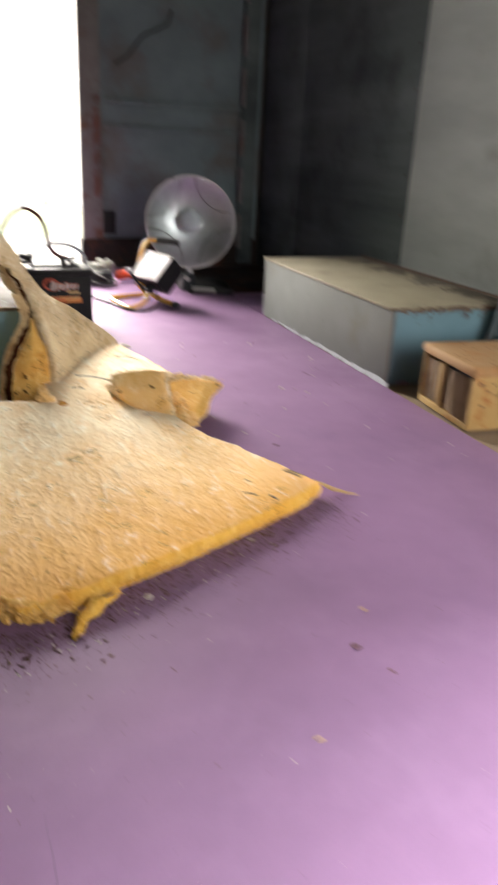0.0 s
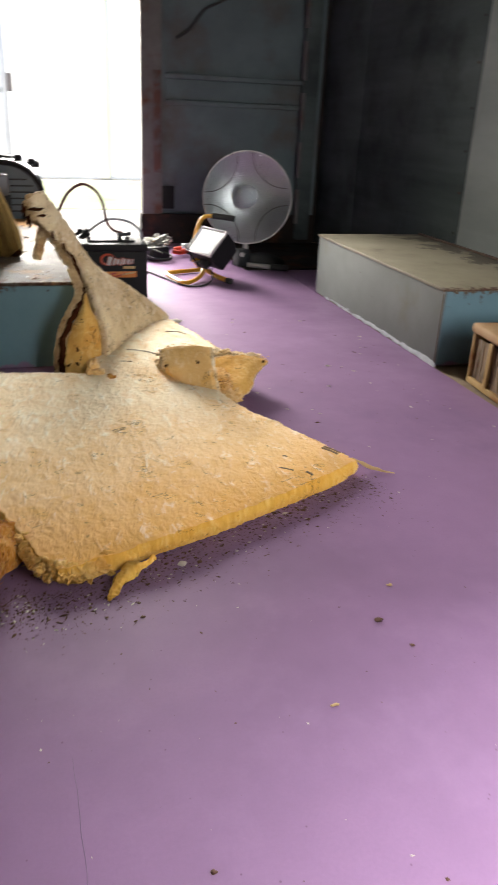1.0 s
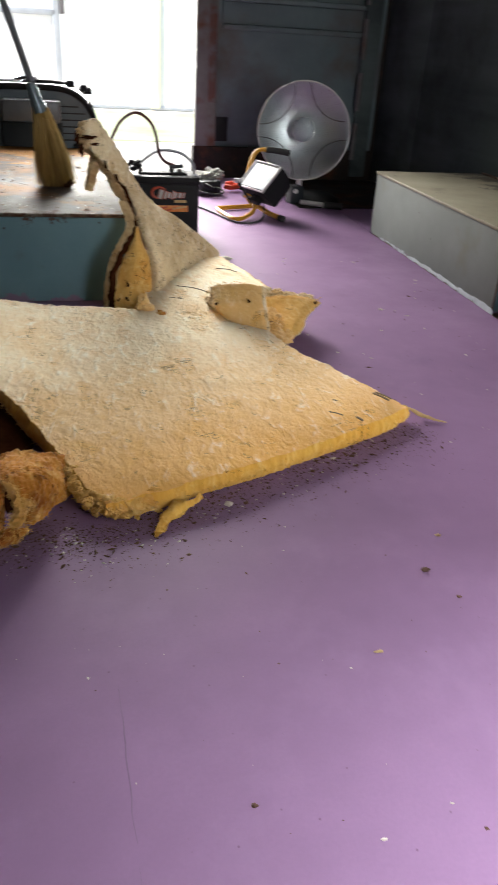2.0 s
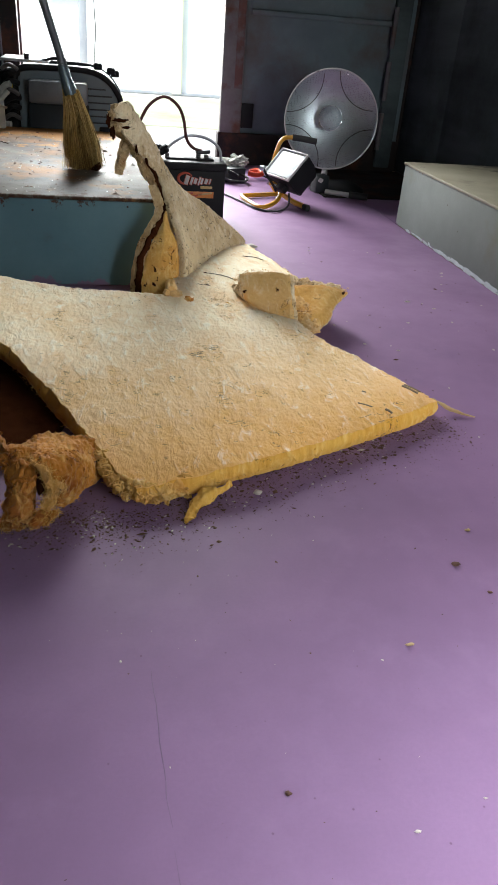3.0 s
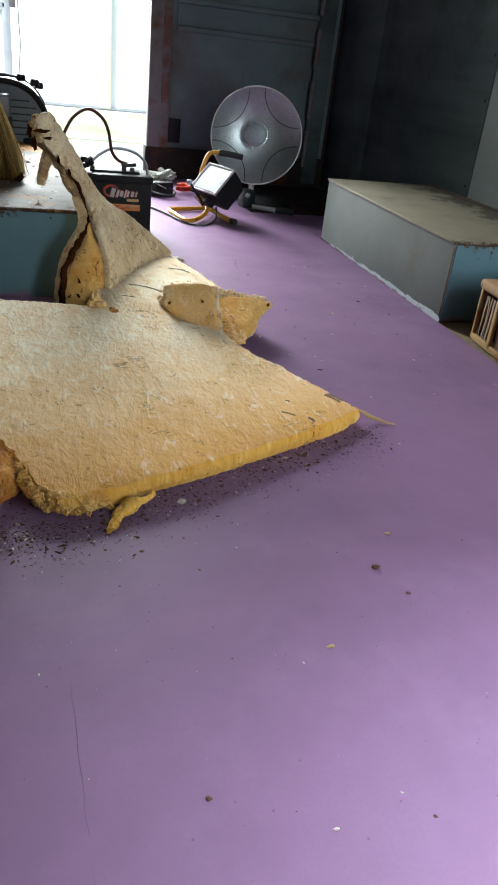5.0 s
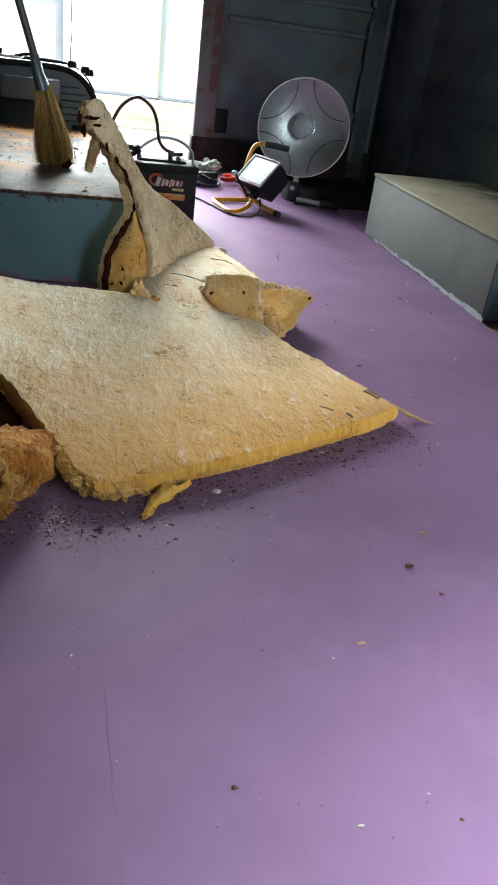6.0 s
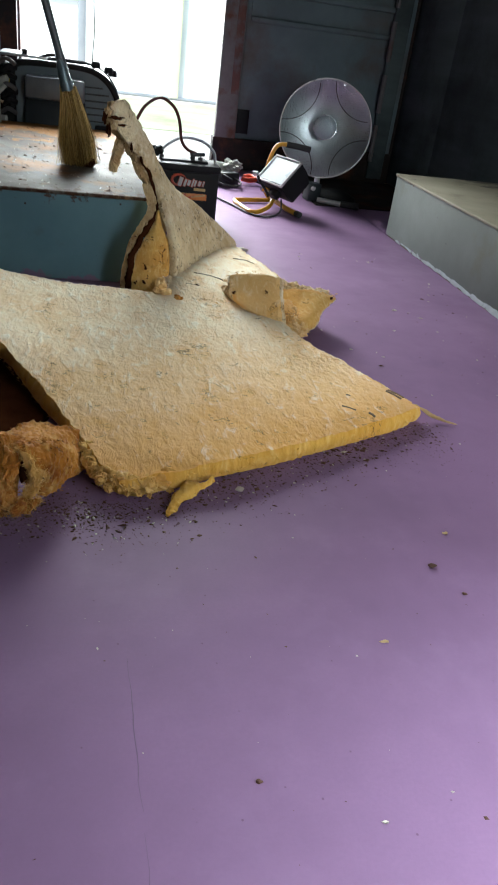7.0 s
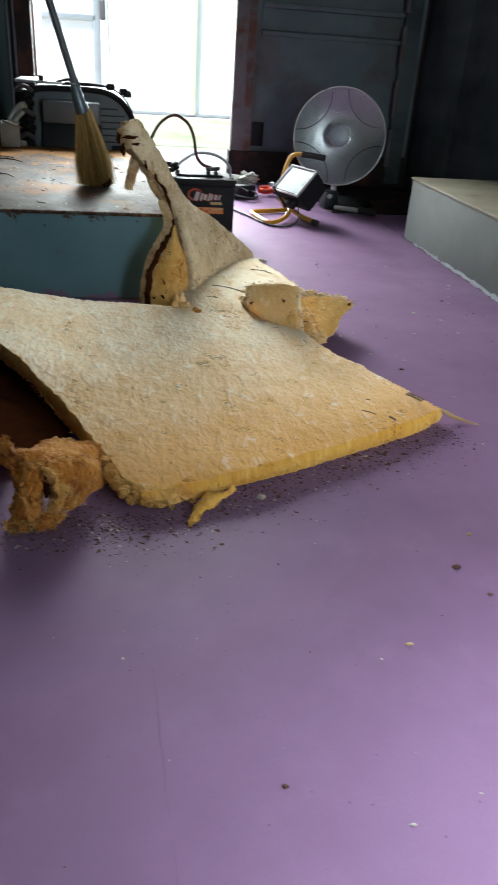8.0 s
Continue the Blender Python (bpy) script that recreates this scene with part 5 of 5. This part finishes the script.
for k in range(2300):
    a, q = rng.uniform(-1, 1), rng.uniform(-1, 1)
    q *= math.sqrt(max(0, 1 - a * a * 0.8))
    bend = rng.gauss(0, 0.06)
    line = [broom_at(a + bend * i + rng.gauss(0, .03 * i), q, LEVELS[i]) for i in range(4)]
    line[3].z += rng.uniform(-.004, .008) + 0.022 * max(0, a) ** 3
    line[3].z = max(line[3].z, 0.2555)
    if rng.random() < 0.04:
        line[3] += Vector((rng.gauss(0, .014), rng.gauss(0, .01), rng.uniform(.01, .05)))
    w = Vector((rng.uniform(-1, 1), rng.uniform(-1, 1), 0)).normalized() * rng.uniform(0.0004, 0.0010)
    rows = [[straw.verts.new(p - w * g), straw.verts.new(p + w * g)] for p, g in zip(line, (1, 1, 0.9, 0.4))]
    for r0, r1 in zip(rows, rows[1:]):
        straw.faces.new((r0[0], r0[1], r1[1], r1[0]))
tagged(part("bristles", straw, STRAW, broom, "brown worn straw bristles", smooth=False), kind="stuff")
inner = bmesh.new()
rings = [[inner.verts.new(broom_at(0.8 * math.cos(2 * math.pi * i / 16), 0.7 * math.sin(2 * math.pi * i / 16), lv)) for i in range(16)] for lv in LEVELS]
for r0, r1 in zip(rings, rings[1:]):
    for i in range(16):
        inner.faces.new((r0[i], r0[(i + 1) % 16], r1[(i + 1) % 16], r1[i]))
inner.faces.new(rings[0])
inner.faces.new(rings[-1][::-1])
part("core", inner, STRAWDARK, broom, "dark packed inner straw")
part("worn_tip", crumbled([((.086, 3.00, .268), (.012, .010, .010)), ((.080, 3.00, .262), (.014, .010, .007)), ((.092, 3.005, .276), (.007, .007, .008))], 17, 3, 0.7), KRAFTSHADE, broom, "dark wet worn corner")
for z, cx, half in ((.478, .014, .034), (.462, .017, .037), (.445, .021, .039)):
    part("stitching", tube(bmesh.new(), [Vector((cx + half * math.cos(b), 3.02 + half * 0.58 * math.sin(b), z - 0.006 * math.cos(b))) for b in [2 * math.pi * k / 24 for k in range(24)]], 0.0013, 5, True), STRAWBIT, broom)
top_c = Vector((0.003, 3.02, 0.512))
axis = Vector((-0.295, 0.0, 1.0)).normalized()
tang = axis.to_track_quat("Z", "Y").to_matrix().to_4x4()
tang.translation = top_c + Vector((0.001, 0, -0.014))
cap = bmesh.new()
lathe(cap, [(0.033, 0.0), (0.034, 0.012), (0.030, 0.045), (0.025, 0.075), (0.021, 0.092), (0.014, 0.098), (0.0, 0.099)], 28, tang @ Matrix.Diagonal((1.0, 0.66, 1.0, 1.0)))
for v in cap.verts:
    v.co += noise.noise_vector(v.co * 45) * 0.004
part("cap", cap, CAPGREY, broom, "pale blue-grey crumpled metal cap")
part("ferrule", tube(bmesh.new(), [top_c + axis * 0.062, top_c + axis * 0.094], 0.0150, 14), HANDLE, broom)
part("handle", tube(bmesh.new(), [top_c + axis * q for q in (0.07, 0.5, 1.0, 1.46)], 0.0128, 14), HANDLE, broom, "grey painted handle")

# ---- debris on the box top and floor ----


def chips(seed, count, place, size, flat=0.35):
    """Many tiny irregular chips; place(r) gives each its spot."""
    r = random.Random(seed)
    verts, faces = [], []
    for _ in range(count):
        p = place(r)
        s = size * math.exp(r.gauss(0, 0.55))
        a = r.uniform(0, 6.28)
        ex, ey = Vector((math.cos(a), math.sin(a), 0)) * s, Vector((-math.sin(a), math.cos(a), 0)) * s * r.uniform(0.25, 0.8)
        ez = Vector((0, 0, s * flat))
        n = len(verts)
        verts += [p - ex, p - ey * r.uniform(.6, 1.2), p + ex * r.uniform(.6, 1.2), p + ey, p + ez + ex * 0.2, p + ez * 0.7 - ex * 0.35]
        faces += [(n, n + 1, n + 5), (n + 1, n + 4, n + 5), (n + 1, n + 2, n + 4), (n + 2, n + 3, n + 4), (n + 3, n + 5, n + 4), (n + 3, n, n + 5)]
    me = bpy.data.meshes.new("chips")
    me.from_pydata([tuple(v) for v in verts], [], faces)
    return me


def litter(name, label, mesh, material):
    mesh.materials.append(material)
    return tagged(new(name, mesh), label, "debris", kind="stuff")


def along_front(r):
    t = r.random()
    p = Vector((.06, 1.20, 0)).lerp(Vector((.84, 1.565, 0)), t)
    return p + Vector((0.42, -0.9, 0)) * (abs(r.gauss(0, 0.055)) - 0.01) + Vector((r.gauss(0, .02), 0, 0.0006))


def wide(r):
    return Vector((r.uniform(0.0, 1.38), 0.35 + 2.0 * r.random() ** 0.9, 0.0005))


def beside_roll(r):
    return Vector((.0 + r.gauss(0, .10), 1.225 + r.gauss(0, .036), 0.0006))


def beyond(r):
    return Vector((r.uniform(0.75, 1.35), r.uniform(1.7, 3.0), 0.0005))


def on_box(r):
    return Vector((r.uniform(-.41, .22), 2.60 + 1.3 * r.random(), 0.2556))


litter("crumbs", "dark brown crumbs scattered along the batt edge", chips(1, 1100, along_front, 0.0021), CRUMB)
litter("crumbs", "dark crumbs and grit beside the curled scrap", chips(2, 800, beside_roll, 0.0018), CRUMB)
litter("crumbs", "sparse dark specks on the purple floor", chips(3, 150, wide, 0.0016), CRUMB)
litter("crumbs", "dark specks on the far floor", chips(4, 40, beyond, 0.003), CRUMB)
litter("dust", "fine reddish brown dust along the batt edge", chips(11, 2600, along_front, 0.0009), CRUMB)
litter("dust", "fine dark dust beside the curled scrap", chips(12, 1500, beside_roll, 0.0009), CRUMB)
litter("flakes", "pale fibre flakes along the batt edge", chips(5, 170, along_front, 0.0021), FLAKE)
litter("flakes", "pale glassy flakes beside the curled scrap", chips(6, 110, beside_roll, 0.0016), FLAKE)
litter("flakes", "sparse pale flakes on the purple floor", chips(7, 80, wide, 0.0014), FLAKE)
litter("flakes", "pale flakes on the far floor", chips(8, 36, beyond, 0.0045), FLAKE)
litter("crumbs", "rust crumbs and grit on the box top", chips(9, 320, on_box, 0.0035), CRUMB)
litter("flakes", "pale chips on the box top", chips(10, 240, on_box, 0.003), FLAKE)

for name, label, q, sz, m in (
        ("clod", "small brown clod on the floor", (.648, 1.055, .003), (.0075, .0045, .0035), CRUMB), ("clod", "tiny dark clod on the floor", (.674, .985, .002), (.004, .003, .002), CRUMB),
        ("wood_chip", "small yellow wood chip on the floor", (.504, .891, .002), (.007, .0022, .002), STRAWBIT), ("clod", "tiny dark clod on the floor", (.279, .687, .002), (.0035, .003, .002), CRUMB),
        ("paper_scrap", "tiny white paper scrap on the floor", (.409, .624, .002), (.004, .002, .0015), FLAKE), ("wood_chip", "tiny yellow chip on the floor", (.711, 1.145, .002), (.006, .003, .002), STRAWBIT),
        ("pebble", "small pale pebble by the batt edge", (.36, 1.286, .004), (.008, .006, .005), FLAKE), ("paper_scrap", "small pale scrap on the far floor", (.66, 2.98, .006), (.028, .014, .008), FLAKE)):
    tagged(part(name, lump(bmesh.new(), q, sz, q[0] * 31, 2, 0.5), m), label, "debris")

# ---- outside ----
lawn = bmesh.new()
bx(lawn, (120, 5.6, 0.03), (0, 17.3, -0.945))
tagged(part("grass_strip", lawn, GRASS), "sunlit strip of short green grass", "grass", kind="stuff")
far = thing("building", "long white metal building across the yard", "building")
part("wall", box((60, 0.3, 7.5), (6, 21.0, 2.8)), WHITEPAINT, far)
part("base_trim", box((60, 0.06, 0.06), (6, 20.82, -0.90)), ALU, far, "grey base trim")
for x in (-14, -6, 2.1, 10, 18):
    part("downpipe", box((0.25, 0.12, 7.0), (x, 20.78, 2.6), 0.03), surface("pale_yellow_paint", (0.75, 0.72, 0.5), (0.68, 0.66, 0.46), 3, 0.6), far, "pale yellow downpipe")
shed = thing("shed", "white clad shed with aluminium framed door", "shed")
part("wall", box((3.2, 0.12, 3.2), (-1.62, 8.3, 0.65)), WHITEPAINT, shed)
part("door_panel", box((0.62, 0.05, 2.2), (-0.33, 8.22, 0.25), 0.006), WHITEPAINT, shed)
part("frame", box((0.07, 0.10, 3.0), (-0.015, 8.2, 0.55), 0.008), ALU, shed, "grey aluminium frame post")
part("frame", box((0.05, 0.10, 3.0), (-0.70, 8.2, 0.55), 0.008), ALU, shed, "grey aluminium frame post")
part("frame", box((0.66, 0.08, 0.05), (-0.35, 8.19, 0.88), 0.008), ALU, shed, "grey aluminium cross rail")
part("latch", box((0.05, 0.08, 0.16), (0.045, 8.15, 0.95), 0.01), STEELGREY, shed)
wire = thing("hanging_wire", "thin dark wire hanging outside the doorway", "wire")
part("strand", tube(bmesh.new(), spline([(0.085, 7.9, 2.6), (0.09, 7.9, 0.95), (0.10, 7.9, 0.6), (0.085, 7.9, 0.3), (0.09, 7.9, -0.95)]), 0.004, 6), RUBBER, wire)

# ---- floor panels and wall sheets ----
def panel_of(name, size, loc, material, parent, bevel=0.0015, rot=(0, 0, 0)):
    return part(name, box(size, loc, bevel, rot), material, parent)


panel_of("floor_panel", (1.432 - XL - 0.001, 4.878 - YF - 0.05, 0.008), ((XL + 0.001 + 1.432) / 2, (4.878 + YF + 0.05) / 2, -0.004), PURPLE, floor, 0.0004)
panel_of("floor_panel", (XR - 1.4325 - 0.003, 4.878 - 3.47, 0.008), ((XR + 1.4325 - 0.003) / 2, (4.878 + 3.47) / 2, -0.004), PURPLE, floor, 0.0004)
SCORED = surface("scored_purple_paint", (0.15, 0.09, 0.17), (0.13, 0.08, 0.15), 30, 0.7)
rng = random.Random(77)
for y0, y1, x0, x1, w in ((0.885, 0.665, 0.139, 0.146, 0.0006), (0.64, 0.40, 0.147, 0.158, 0.0005)):
    line = [(x0 + (x1 - x0) * k / 12 + rng.gauss(0, 0.0006), y0 + (y1 - y0) * k / 12, 0.0) for k in range(13)]
    part("scratch", tube(bmesh.new(), line, lambda s, w=w: w * (0.25 + 0.75 * math.sin(3.1 * s) + 0.05), 5), SCORED, floor)
edge_bm = bmesh.new()
rng = random.Random(31)
for k in range(70):
    t = rng.random() ** 1.6
    lump(edge_bm, (1.4358, 2.32 + t * 1.0, rng.uniform(0.001, 0.014) * (1 - 0.4 * t)), (0.0008, rng.uniform(0.008, 0.045), rng.uniform(0.002, 0.009) * (1 - 0.4 * t)), k, 2, 0.8)
tagged(part("paint_edge", edge_bm, CHALK, well_r, "chipped whitish paint along the base"), kind="stuff")
# Sheets beyond y 3.1 take the darker metal in place of weaker light.
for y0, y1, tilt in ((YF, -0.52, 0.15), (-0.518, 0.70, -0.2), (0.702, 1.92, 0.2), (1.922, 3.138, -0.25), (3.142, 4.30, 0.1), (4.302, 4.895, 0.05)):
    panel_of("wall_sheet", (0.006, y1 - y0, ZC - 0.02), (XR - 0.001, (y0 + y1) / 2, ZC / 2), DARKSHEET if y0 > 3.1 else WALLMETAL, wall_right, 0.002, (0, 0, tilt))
for k in range(11):
    for yy in (3.165, 1.945):
        part("rivet", lathe(bmesh.new(), [(0.0, 0.003), (0.004, 0.0025), (0.006, 0.0)], 8, pose(XR - 0.005, yy, 0.32 + 0.17 * k, 0, -90)), DARKFLOOR, wall_right)
# Near-black sheets carry this wall's shade in their colour.
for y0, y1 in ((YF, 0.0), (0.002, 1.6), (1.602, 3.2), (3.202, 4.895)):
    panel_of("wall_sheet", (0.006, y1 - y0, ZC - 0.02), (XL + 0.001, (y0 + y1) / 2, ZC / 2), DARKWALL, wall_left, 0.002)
for yy, r in ((4.60, 0.004), (4.86, 0.006)):
    part("trim_rod", tube(bmesh.new(), [(XL + 0.012, yy, 0.05), (XL + 0.012, yy, ZC - 0.02)], r, 8), STEELGREY, wall_left, "thin grey vertical trim")
part("wall_joint", box((0.016, 1.15, 0.010), (XR - 0.010, 2.885, 0.272), 0.003), RUSTEDGE, well_r, "dark rusty joint along the wall")
